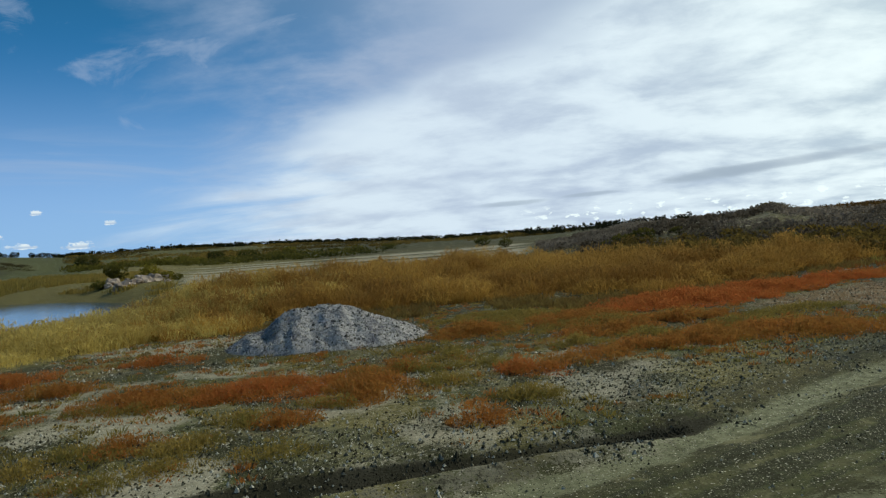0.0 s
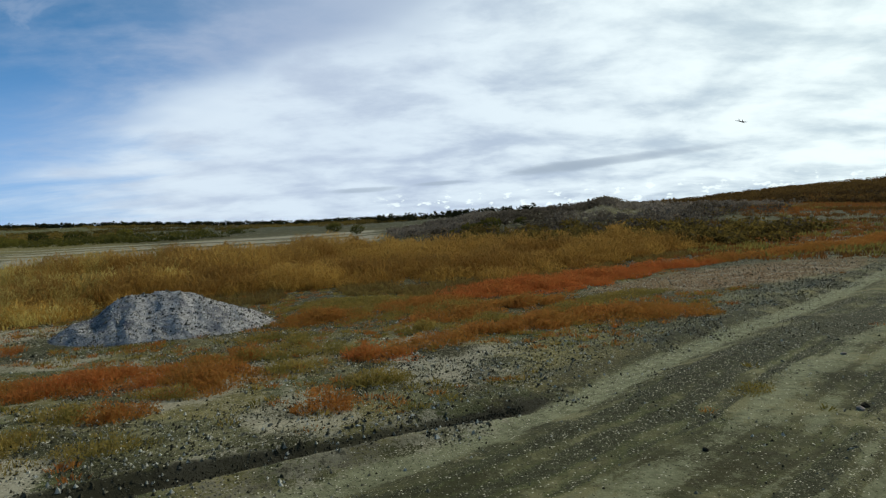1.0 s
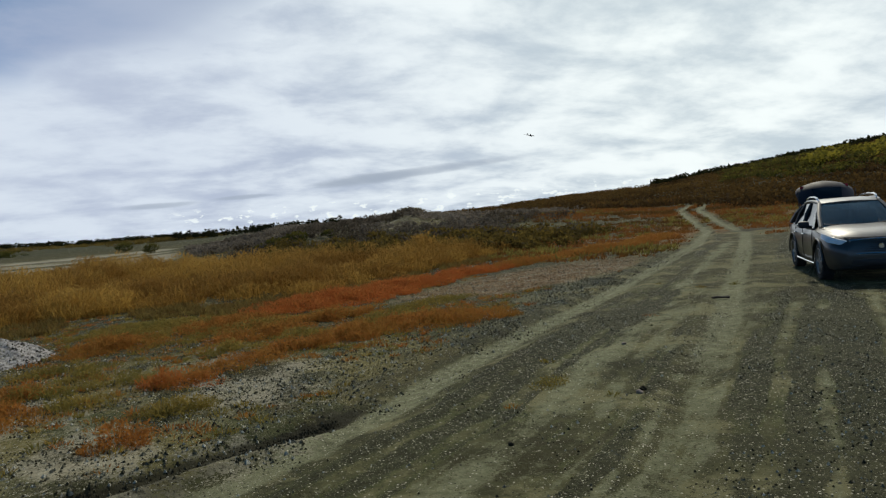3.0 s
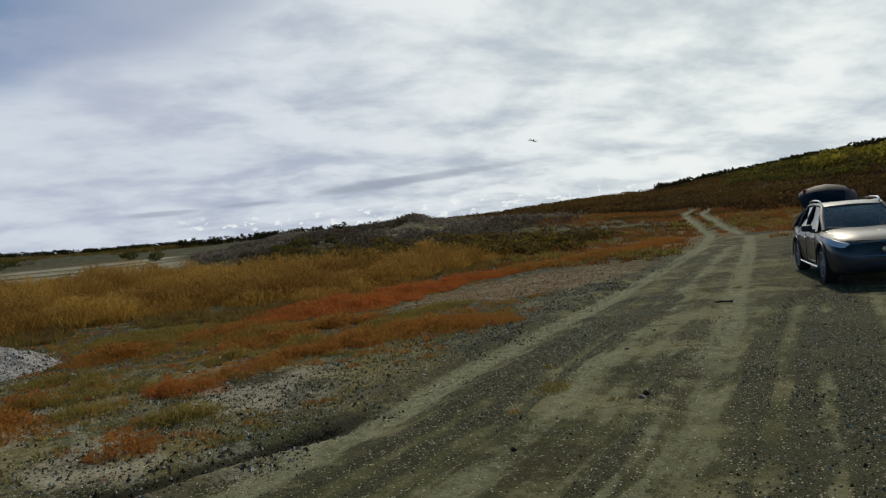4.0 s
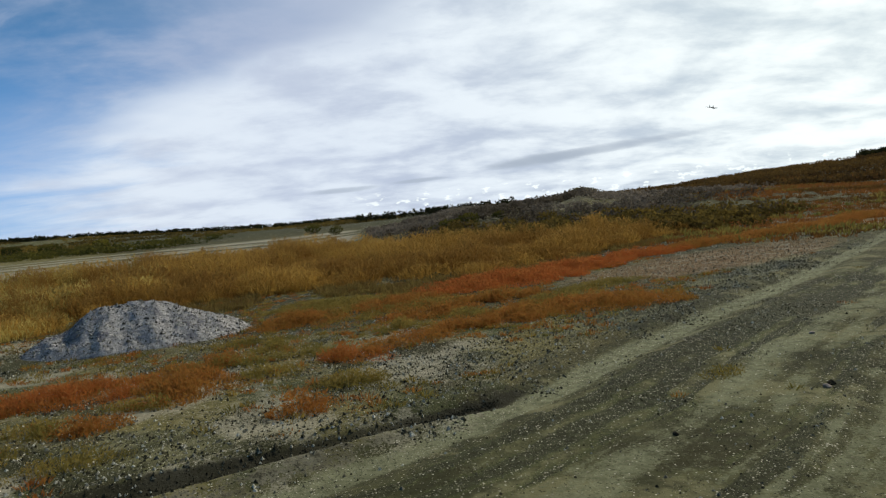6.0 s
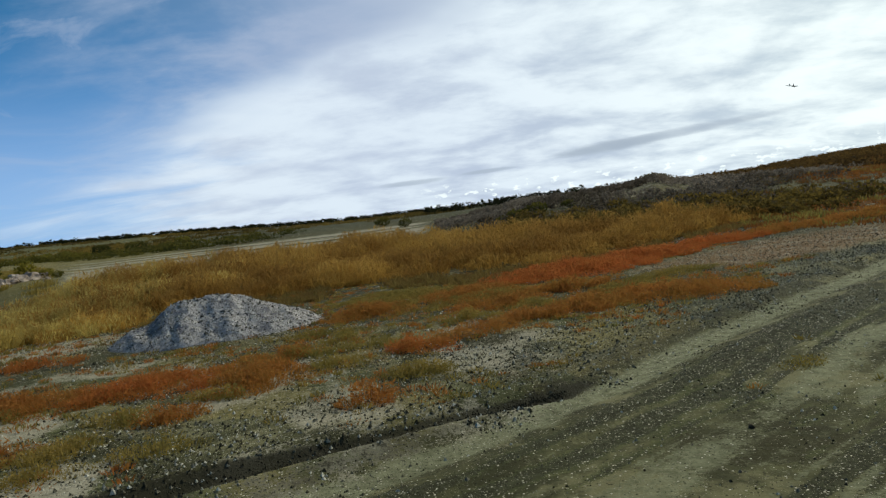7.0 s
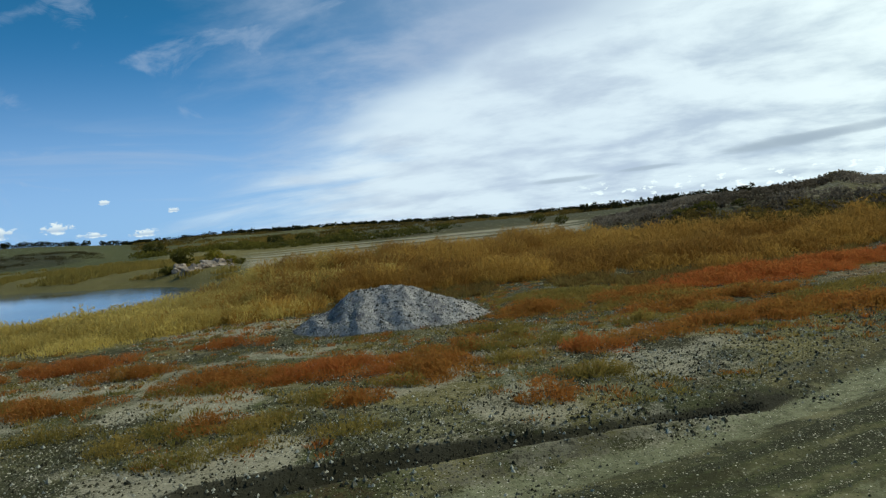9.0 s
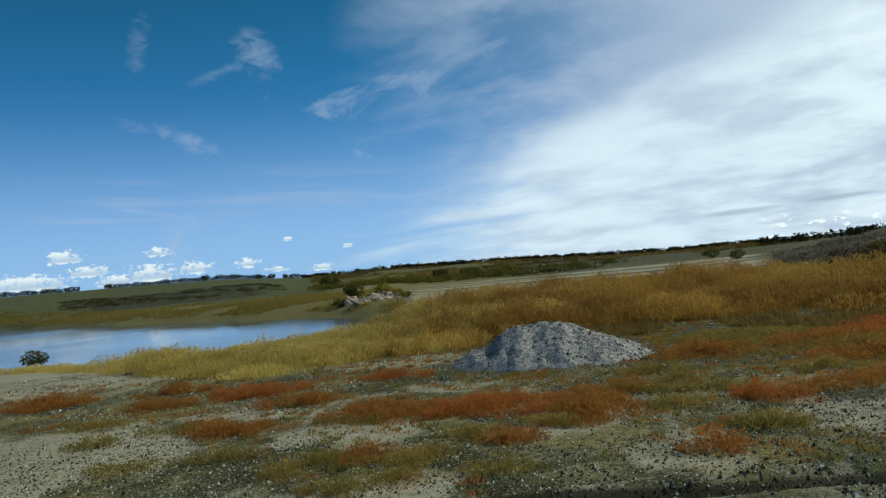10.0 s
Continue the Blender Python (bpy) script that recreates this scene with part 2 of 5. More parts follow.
    # damp dark earth, and shade along the rut and track edge put into the colour
    dark = n.step(n.math("ADD", n.attr("damp_and_shade"), n.math("MULTIPLY", break_up, 0.3)), 0.35, 0.75)
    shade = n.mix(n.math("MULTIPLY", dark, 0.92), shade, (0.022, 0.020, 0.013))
    shade = n.mix(n.step(wide, 0.35, 0.7, 0.0, 0.25), shade, (0.085, 0.082, 0.038))
    n.put(bsdf.inputs["Base Color"], shade)
    height = n.math("ADD", n.math("ADD", n.math("MULTIPLY", fine, 0.5), n.math("MULTIPLY", crumbs, 0.25)), n.math("MULTIPLY", stony, 0.3))
    bump(n, bsdf, height, 0.8, 0.03)
    return mat


def plant_material(name, low, high, tip, rough=0.85, mottle=0.4):
    """Dry stalks and leaves: 'tint' picks the plant's tone, 'up' runs from root to tip."""
    mat, n, bsdf = material(name, rough)
    tint, up = n.attr("tint"), n.attr("up")
    tone = n.mix(tint, low, high)
    tone = n.mix(n.step(up, 0.45, 1.0, 0.0, 0.3), tone, tip)
    one = n.add("ShaderNodeNewGeometry").outputs["Random Per Island"]
    tone = n.mix(n.math("MULTIPLY", one, mottle), tone, tuple(0.3 * c for c in low))
    n.put(bsdf.inputs["Base Color"], tone)
    bsdf.inputs["Transmission Weight"].default_value = 0.0
    thin = n.add("ShaderNodeBsdfTranslucent")
    n.put(thin.inputs[0], tone)
    both = n.add("ShaderNodeMixShader")
    both.inputs[0].default_value = 0.5
    n.put(both.inputs[1], bsdf.outputs[0])
    n.put(both.inputs[2], thin.outputs[0])
    out = [k for k in n.tree.nodes if k.type == "OUTPUT_MATERIAL"][0]
    n.put(out.inputs[0], both.outputs[0])
    return mat


def stone_material(name, low, high, scale=6.0, per_piece=True, gloss=0.2):
    mat, n, bsdf = material(name, 0.85)
    bsdf.inputs["Specular IOR Level"].default_value = gloss
    at = n.add("ShaderNodeNewGeometry").outputs["Position"]
    grain, blotch = n.noise(at, scale * 8, 5.0, 0.65), n.noise(at, scale, 4.0, 0.6)
    tone = n.mix(n.step(blotch, 0.3, 0.7), low, high)
    if per_piece:
        one = n.add("ShaderNodeNewGeometry").outputs["Random Per Island"]
        piece = n.mix(n.step(one, 0.32, 0.56), (0.016, 0.016, 0.011), (0.21, 0.195, 0.135))
        tone = n.mix(0.85, tone, n.mix(n.step(one, 0.72, 0.95), piece, (0.86, 0.82, 0.66)))
    tone = n.mix(n.step(grain, 0.35, 0.75, 0.0, 0.5), tone, tuple(0.4 * c for c in low))
    n.put(bsdf.inputs["Base Color"], tone)
    bump(n, bsdf, grain, 0.6, 0.02)
    return mat


def heap_material():
    """Pale crushed gravel with slate-blue damp fines in the hollows of the grain."""
    mat, n, bsdf = material("crushed_gravel", 0.92)
    at = n.add("ShaderNodeNewGeometry").outputs["Position"]
    grain, lumps, blotch = n.noise(at, 48.0, 5.0, 0.7), n.noise(at, 9.0, 5.0, 0.65), n.noise(at, 1.9, 5.0, 0.62, 0.5)
    tone = n.mix(n.step(lumps, 0.32, 0.68), (0.30, 0.285, 0.27), (0.56, 0.535, 0.49))
    tone = n.mix(n.step(n.math("ADD", blotch, n.math("MULTIPLY", n.math("SUBTRACT", lumps, 0.5), 0.45)), 0.53, 0.63, 0.0, 0.8), tone, (0.130, 0.130, 0.155))
    tone = n.mix(n.step(grain, 0.40, 0.72, 0.0, 0.7), tone, (0.10, 0.095, 0.09))
    n.put(bsdf.inputs["Base Color"], tone)
    bump(n, bsdf, n.math("ADD", n.math("MULTIPLY", grain, 0.5), lumps), 0.9, 0.04)
    return mat


def plain(name, color, rough=0.5, metal=0.0, wear=0.15, scale=8.0, coat=0.0):
    mat, n, bsdf = material(name, rough, metal)
    at = n.add("ShaderNodeTexCoord").outputs["Object"]
    dirt = n.noise(at, scale, 5.0, 0.6)
    n.put(bsdf.inputs["Base Color"], n.mix(n.step(dirt, 0.4, 0.8, 0.0, wear), color, tuple(0.6 * c + 0.06 for c in color)))
    n.put(bsdf.inputs["Roughness"], n.step(dirt, 0.3, 0.8, rough, min(1.0, rough + wear)))
    bsdf.inputs["Coat Weight"].default_value, bsdf.inputs["Coat Roughness"].default_value = coat, 0.06
    bsdf.inputs["Specular IOR Level"].default_value = 0.5
    return mat


def water_material():
    mat, n, bsdf = material("lake_water", 0.06)
    at = n.add("ShaderNodeNewGeometry").outputs["Position"]
    bsdf.inputs["Base Color"].default_value = (0.035, 0.055, 0.065, 1)
    bsdf.inputs["IOR"].default_value, bsdf.inputs["Specular IOR Level"].default_value = 1.33, 0.5
    ripple = n.noise(n.scaled(at, (1.0, 0.35, 1.0), 0.6), 2.2, 4.0, 0.6)
    gust = n.noise(at, 0.05, 3.0, 0.5)
    n.put(bsdf.inputs["Roughness"], n.step(gust, 0.35, 0.65, 0.05, 0.14))
    bump(n, bsdf, ripple, 0.10, 0.03)
    return mat


GROUND = ground_material()
WATER = water_material()
TALL_GRASS = plant_material("tall_dry_grass", (0.20, 0.095, 0.020), (0.56, 0.345, 0.075), (0.50, 0.32, 0.10), 0.85, 0.15)
YELLOW_GRASS = plant_material("tall_yellow_grass", (0.27, 0.190, 0.048), (0.68, 0.53, 0.150), (0.64, 0.49, 0.16), 0.85, 0.15)
RED_PLANT = plant_material("red_autumn_plants", (0.36, 0.185, 0.040), (0.56, 0.150, 0.042), (0.46, 0.23, 0.07), 0.85, 0.35)
OLIVE_PLANT = plant_material("olive_weeds", (0.14, 0.15, 0.04), (0.42, 0.29, 0.07), (0.42, 0.30, 0.09))
WEED_BROWN = plant_material("brown_weeds", (0.15, 0.085, 0.028), (0.26, 0.20, 0.06), (0.28, 0.18, 0.06))
RUST = plant_material("rust_growth", (0.11, 0.062, 0.02), (0.29, 0.115, 0.032), (0.25, 0.13, 0.04))
SAGE = plant_material("grey_sage_scrub", (0.062, 0.050, 0.032), (0.245, 0.212, 0.170), (0.22, 0.185, 0.145))
BRUSH = plant_material("brown_autumn_brush", (0.060, 0.036, 0.014), (0.150, 0.088, 0.026), (0.16, 0.10, 0.03))
WILLOW = plant_material("yellow_green_shrubs", (0.055, 0.06, 0.016), (0.32, 0.27, 0.035), (0.30, 0.24, 0.045))
OCHRE_SHRUB = plant_material("ochre_olive_shrubs", (0.060, 0.048, 0.016), (0.26, 0.18, 0.038), (0.25, 0.17, 0.045))
TERRACE = plant_material("dark_terrace_scrub", (0.050, 0.046, 0.020), (0.125, 0.100, 0.046), (0.11, 0.09, 0.04))
WOODS = plant_material("dark_tree_leaves", (0.010, 0.013, 0.006), (0.035, 0.038, 0.014), (0.04, 0.04, 0.014))
BARK = stone_material("bark", (0.05, 0.04, 0.03), (0.12, 0.10, 0.08), 3.0, False)
PEBBLE = stone_material("pebbles", (0.12, 0.105, 0.052), (0.42, 0.38, 0.23), 90.0, True, 0.08)
LOOSE = stone_material("loose_gravel", (0.17, 0.155, 0.13), (0.50, 0.47, 0.42), 60.0, True, 0.08)
CLOD = stone_material("dark_earth_clods", (0.018, 0.016, 0.010), (0.075, 0.065, 0.042), 12.0, False, 0.03)
BOULDER = stone_material("boulders", (0.24, 0.185, 0.135), (0.52, 0.43, 0.34), 1.2, False)
PILE = heap_material()


# ---- building helpers ----
def part(name, bm, mat, parent=None, label=""):
    mesh = bpy.data.meshes.new(name)
    bm.to_mesh(mesh)
    bm.free()
    mesh.materials.append(mat)
    ob = new(name, mesh)
    ob.parent = parent
    return tagged(ob, label)


def thing(name, label, category, m=None, group="", kind=""):
    ob = new(name)
    ob.empty_display_size = 0.2
    if m is not None:
        ob.matrix_basis = m
    return tagged(ob, label, category, group, kind)


def smooth(ob, angle=40.0):
    ob.data.shade_smooth()
    ob.data.set_sharp_from_angle(angle=radians(angle))
    return ob


def sheet_mesh(name, verts, faces, mat, floats=None, soft=False):
    """A mesh object from arrays: verts (n, 3), faces (m, 3 or 4), floats {name: (n,)}."""
    verts, faces = np.asarray(verts, np.float32), np.asarray(faces, np.int32)
    mesh = bpy.data.meshes.new(name)
    k = faces.shape[1]
    mesh.vertices.add(len(verts))
    mesh.vertices.foreach_set("co", verts.ravel())
    mesh.loops.add(faces.size)
    mesh.loops.foreach_set("vertex_index", faces.ravel())
    mesh.polygons.add(len(faces))
    mesh.polygons.foreach_set("loop_start", np.arange(0, faces.size, k, dtype=np.int32))
    mesh.polygons.foreach_set("use_smooth", np.full(len(faces), soft))
    for key, values in (floats or {}).items():
        mesh.attributes.new(key, "FLOAT", "POINT").data.foreach_set("value", np.asarray(values, np.float32))
    mesh.update(calc_edges=True)
    mesh.materials.append(mat)
    return new(name, mesh)


def lattice(ix, iy, seed):
    v = np.sin(ix * 127.1 + iy * 311.7 + seed * 74.7) * 43758.5453
    return v - np.floor(v)


def wave(x, y, size, seed=0, octaves=4):
    """Smooth noise from 0 to 1 with features of that size in metres."""
    total, gain, norm = 0.0, 1.0, 0.0
    x, y = np.asarray(x, float) / size, np.asarray(y, float) / size
    for o in range(octaves):
        ix, iy = np.floor(x), np.floor(y)
        fx, fy = x - ix, y - iy
        fx, fy = fx * fx * (3 - 2 * fx), fy * fy * (3 - 2 * fy)
        a, b = lattice(ix, iy, seed + o), lattice(ix + 1, iy, seed + o)
        c, d = lattice(ix, iy + 1, seed + o), lattice(ix + 1, iy + 1, seed + o)
        total, norm = total + gain * (a + (b - a) * fx + (c - a) * fy + (a - b - c + d) * fx * fy), norm + gain
        x, y, gain = x * 2.03 + 5.2, y * 2.03 + 1.7, gain * 0.5
    return total / norm


def ramp(v, a, b):
    t = np.clip((np.asarray(v, float) - a) / (b - a), 0, 1)
    return t * t * (3 - 2 * t)


def polar(az, d):
    a = np.radians(az)
    return -np.sin(a) * d, np.cos(a) * d


def line_distance(x, y, points):
    """Distance to a bent line, and how far along it, in metres."""
    best, along, run = np.full(np.shape(x), 1e9), np.zeros(np.shape(x)), 0.0
    for (ax, ay), (bx, by) in zip(points, points[1:]):
        dx, dy = bx - ax, by - ay
        length = math.hypot(dx, dy)
        t = np.clip(((x - ax) * dx + (y - ay) * dy) / length ** 2, 0, 1)
        d = np.hypot(x - ax - t * dx, y - ay - t * dy)
        along = np.where(d < best, run + t * length, along)
        best = np.minimum(best, d)
        run += length
    return best, along


# ---- the lie of the land ----
LAKE_Z = -1.0
TRACK_LEFT = [(-1.5, 4.6), (1.0, 5.85), (2.5, 6.8), (4.0, 7.95), (5.5, 9.0), (7.5, 10.35), (10.0, 12.0), (15.0, 15.6), (22.0, 20.6), (29.7, 27.0), (47.6, 46.4), (77.5, 70.5), (100, 85)]
RUT = [(-2.8, 5.2), (-1.3, 5.85), (0.0, 6.32), (1.2, 6.72), (2.15, 7.0), (3.1, 7.65), (4.4, 8.65), (6.0, 9.8)]        # an old rut with crumbled dark edges
WORN_LINES = [[(2.0, 4.3), (3.3, 5.3), (5.4, 6.9), (8.0, 8.75), (12.0, 11.7), (23.5, 20.2)], [(2.6, 1.4), (4.4, 3.1), (6.0, 4.3), (8.2, 5.4), (11.0, 7.6)], [(2.2, 3.0), (4.8, 5.1), (7.0, 6.9)]]        # paler lines worn by wheels
TRACK_RIGHT = [(1.5, 1.6), (4.1, 4.2), (6.2, 5.9), (9.0, 7.9), (12.2, 10.5), (20.0, 16.6), (28.8, 23.8), (32.5, 28.0), (49.1, 45.6), (79.0, 69.4), (101, 83.5)]


def shores(az):
    near = np.interp(az, [20, 24, 27, 31, 36, 43, 50, 70], [49, 44, 41, 39, 37, 40, 53, 62])
    far = np.interp(az, [20, 23, 25, 27.1, 34.5, 43.7, 48.7, 51, 70], [49, 52, 57, 64, 79, 110, 148, 175, 260])
    return near, far


def ridge_height(az):
    """Skyline of the bare ground far off, as a slope seen from the eye."""
    el = np.interp(az, [-80, -60, -50, -45, -38, -30, -20, -8, 0, 6, 12, 18, 23, 29, 36, 45, 60, 80], [2.45, 2.45, 1.4, 0.75, 0.5, 0.1, 0.05, -0.25, -0.2, 0.0, 0.28, 0.45, 0.6, 0.45, 1.0, 1.08, 1.2, 0.8])
    return np.tan(np.radians(el))


def height(x, y):
    x, y = np.asarray(x, float), np.asarray(y, float)
    d, az = np.hypot(x, y), np.degrees(np.arctan2(-x, y))
    front = ramp(np.abs(az), 110, 85)
    z = (wave(x, y, 5.0, 3) - 0.5) * 0.10 * ramp(d, 3, 8) + (wave(x, y, 0.9, 5, 3) - 0.5) * 0.035
    z = z + (wave(x, y, 30.0, 9) - 0.5) * 1.0 * ramp(d, 40, 120)
    # lake basin
    near, far = shores(az)
    basin = ramp(az, 19, 24) * ramp(az, 95, 80)
    down = np.where(d < 0.5 * (near + far), ramp(d, 17, 17 + (near - 17) * 1.45) * 1.6, 1.6 - 1.6 * ramp(d, far - 14, far + 10) )
    z = z - down * basin
    # the bank beyond the lake and the gravel flat
    z = z + ramp(d - far, 0, 60) * 0.5 * basin
    # far ridge and hills
    ridge = 2.03 + ridge_height(az) * 620
    rise = ramp(d, 190, 620)
    z = z + front * (ridge * rise * (1 - ramp(az, -20, -36)) + ramp(d, 640, 900) * -2)
    hill = front * ramp(az, -18, -40)
    z = z + hill * (2.03 + ridge_height(az) * 230) * ramp(d, 45, 230)
    # terraces on the hill beyond the lake
    z = z + front * ramp(az, 29, 34) * ramp(d, 150, 240) * (1 - ramp(d, 300, 420)) * 2.9
    # sage mound
    crest = np.interp(az, [-60, -46, -36, -29, -26, -24.5, -23, -20, -14, -8, 0], [0, 0.4, 1.2, 1.6, 1.9, 2.35, 1.95, 1.7, 1.45, 0.4, 0])
    z = z + crest * ramp(d, 40, 62) * (1 - 0.5 * ramp(d, 68, 100)) * (0.85 + 0.3 * wave(x, y, 7.0, 21))
    # wheel ruts
    dl, al = line_distance(x, y, TRACK_LEFT)
    dr, ar = line_distance(x, y, TRACK_RIGHT)
    z = z - 0.05 * ramp(dl, 0.45, 0.1) + 0.03 * ramp(np.abs(dl - 0.6), 0.3, 0.0)
    z = z - 0.04 * ramp(dr, 0.40, 0.1)
    ditch, run = line_distance(x, y, RUT[:-1])
    fade = ramp(run, 6.2, 4.4)
    z = z - fade * (0.11 * ramp(ditch, 0.30, 0.06) - 0.04 * ramp(np.abs(ditch - 0.36), 0.16, 0.0))
    return z


# red patches and weed patches on the stony ground: middle, half length, half depth, turn in degrees
RED_PATCHES = [(5.5, 17.3, 2.3, 1.35, 14), (8.2, 18.7, 1.9, 0.9, 14), (11.0, 20.2, 2.2, 0.55, 16), (-8.2, 12.2, 1.0, 0.65, 22), (-5.6, 13.3, 0.7, 0.3, 5), (-2.9, 10.1, 1.0, 0.75, 12), (1.0, 10.2, 0.42, 0.5, 30)]
ORANGE_PATCHES = [(-4.6, 9.9, 0.85, 0.6, 12), (-1.3, 9.5, 0.72, 0.5, 10), (-1.4, 10.1, 0.6, 0.45, 0), (0.1, 7.7, 0.30, 0.25, 0), (2.6, 15.2, 1.05, 0.9, 10), (3.5, 11.5, 1.2, 0.45, 8), (5.6, 12.0, 1.7, 0.75, -14), (1.9, 10.8, 0.7, 0.35, 18),
                  (0.3, 14.6, 0.9, 0.7, 20), (-1.2, 11.1, 0.55, 0.35, 0), (2.7, 13.3, 1.0, 0.4, 12), (-3.6, 7.45, 0.42, 0.24, 5)]
ORANGE_SPOTS = [(-6.4, 8.8, 0.8, 0.35, 12), (-7.1, 9.1, 0.3, 0.22, 10), (-13.0, 11.6, 0.9, 0.6, 35), (-9.6, 11.0, 0.7, 0.3, 20), (4.1, 11.7, 0.65, 0.4, 0), (14.2, 21.4, 2.2, 0.55, 18), (18.8, 22.8, 3.4, 0.8, 20), (24.2, 25.6, 3.6, 0.8, 30),
                (-6.6, 10.9, 0.8, 0.3, 15), (-10.6, 12.6, 0.8, 0.3, 25), (-2.2, 8.2, 0.3, 0.16, 0), (-1.5, 9.0, 0.3, 0.25, 0), (4.4, 14.1, 1.4, 0.4, 12)]
WEED_PATCHES = [(-0.3, 9.8, 0.40, 0.40, 0), (-0.15, 11.85, 0.34, 0.42, 0), (0.7, 8.65, 0.26, 0.2, 0), (-3.1, 7.2, 0.3, 0.2, 0), (-4.15, 7.25, 0.26, 0.26, 0), (-4.4, 6.8, 0.22, 0.22, 0), (-0.9, 11.0, 0.7, 0.4, 0), (3.3, 12.6, 0.6, 0.4, 10), (1.0, 17.0, 1.1, 0.9, 5), (-4.8, 9.3, 0.6, 0.22, 5), (-7.6, 9.0, 0.6, 0.22, 10), (-0.6, 12.6, 0.9, 0.3, 0), (1.0, 15.0, 1.4, 0.4, 5), (6.6, 14.2, 1.6, 0.35, 20), (-3.4, 6.2, 0.4, 0.14, 0),
               (-1.9, 6.9, 0.4, 0.14, 5), (-8.4, 8.2, 0.4, 0.18, 10), (-4.0, 7.3, 0.35, 0.2, 0), (-3.0, 7.5, 0.4, 0.18, 5), (-2.9, 6.6, 0.3, 0.16, 0), (0.8, 8.7, 0.4, 0.2, 0)]
WEED_SPOTS = [(0.3, 11.0, 0.6, 0.3, 0), (2.0, 12.2, 0.7, 0.3, 0), (3.2, 14.6, 2.0, 0.6, 10), (5.2, 12.9, 1.3, 0.3, 15), (-9.7, 9.4, 0.5, 0.25, 20), (-5.6, 7.4, 0.6, 0.24, 10),
               (-2.7, 8.4, 0.5, 0.25, 0), (-6.7, 7.0, 0.4, 0.2, 10), (1.5, 16.6, 2.0, 0.6, 5), (-1.6, 8.9, 0.5, 0.2, 0), (4.6, 6.5, 0.16, 0.1, 0)]


def patches(x, y, table):
    inside = np.zeros(np.shape(x))
    for px, py, a, b, turn in table:
        c, s = math.cos(radians(turn)), math.sin(radians(turn))
        u, v = ((x - px) * c + (y - py) * s) / a, (-(x - px) * s + (y - py) * c) / b
        inside = np.maximum(inside, ramp(np.hypot(u, v) + (wave(x, y, 0.7, 31, 3) - 0.5) * 1.1, 1.25, 0.65))
    return inside


def right_of_road_edge(x, y):
    """Metres to the right of the outer left wheel track."""
    e = np.interp(x, [p[0] for p in TRACK_LEFT], [p[1] for p in TRACK_LEFT])
    return (e - y) * 0.8


GRASS_AZ = [-34, -28, -24.5, -20, -16, -9, -4, 1, 6, 12, 20, 26, 31, 35, 41, 44, 50, 60]
GRASS_NEAR = [33, 28, 24.0, 22.0, 19.6, 20.0, 20.4, 20.6, 20.8, 19.8, 18.0, 18.0, 16.8, 17.4, 20.5, 25, 34, 40]
GRASS_FAR = [36, 36, 36, 38, 40, 44, 48, 50, 50, 46, 44, 40, 36, 32, 29, 31, 38, 46]


def road_stripes(x, y):
    """Bands along the road, 0 to 1: high on worn sand, low on gravel."""
    u = right_of_road_edge(x, y)
    along = x * 0.8 + y * 0.6 + 4.0 * (wave(x, y, 2.3, 43, 3) - 0.5)
    left, _ = line_distance(x, y, TRACK_LEFT)
    u = np.where(u > 0, left, -left) + 0.14 * (wave(x, y, 1.3, 45, 3) - 0.5)
    return 0.46 * wave(u, along * 0.02, 0.20, 41, 3) + 0.30 * wave(u, along * 0.06, 0.70, 49, 2) + 0.24 * wave(x, y, 0.6, 47, 5)


def yard_area(x, y):
    d, az = np.hypot(x, y), np.degrees(np.arctan2(-x, y))
    return ramp(right_of_road_edge(x, y), -0.25, 0.35) * ramp(d, 44, 27) * ramp(np.abs(az), 130, 100)


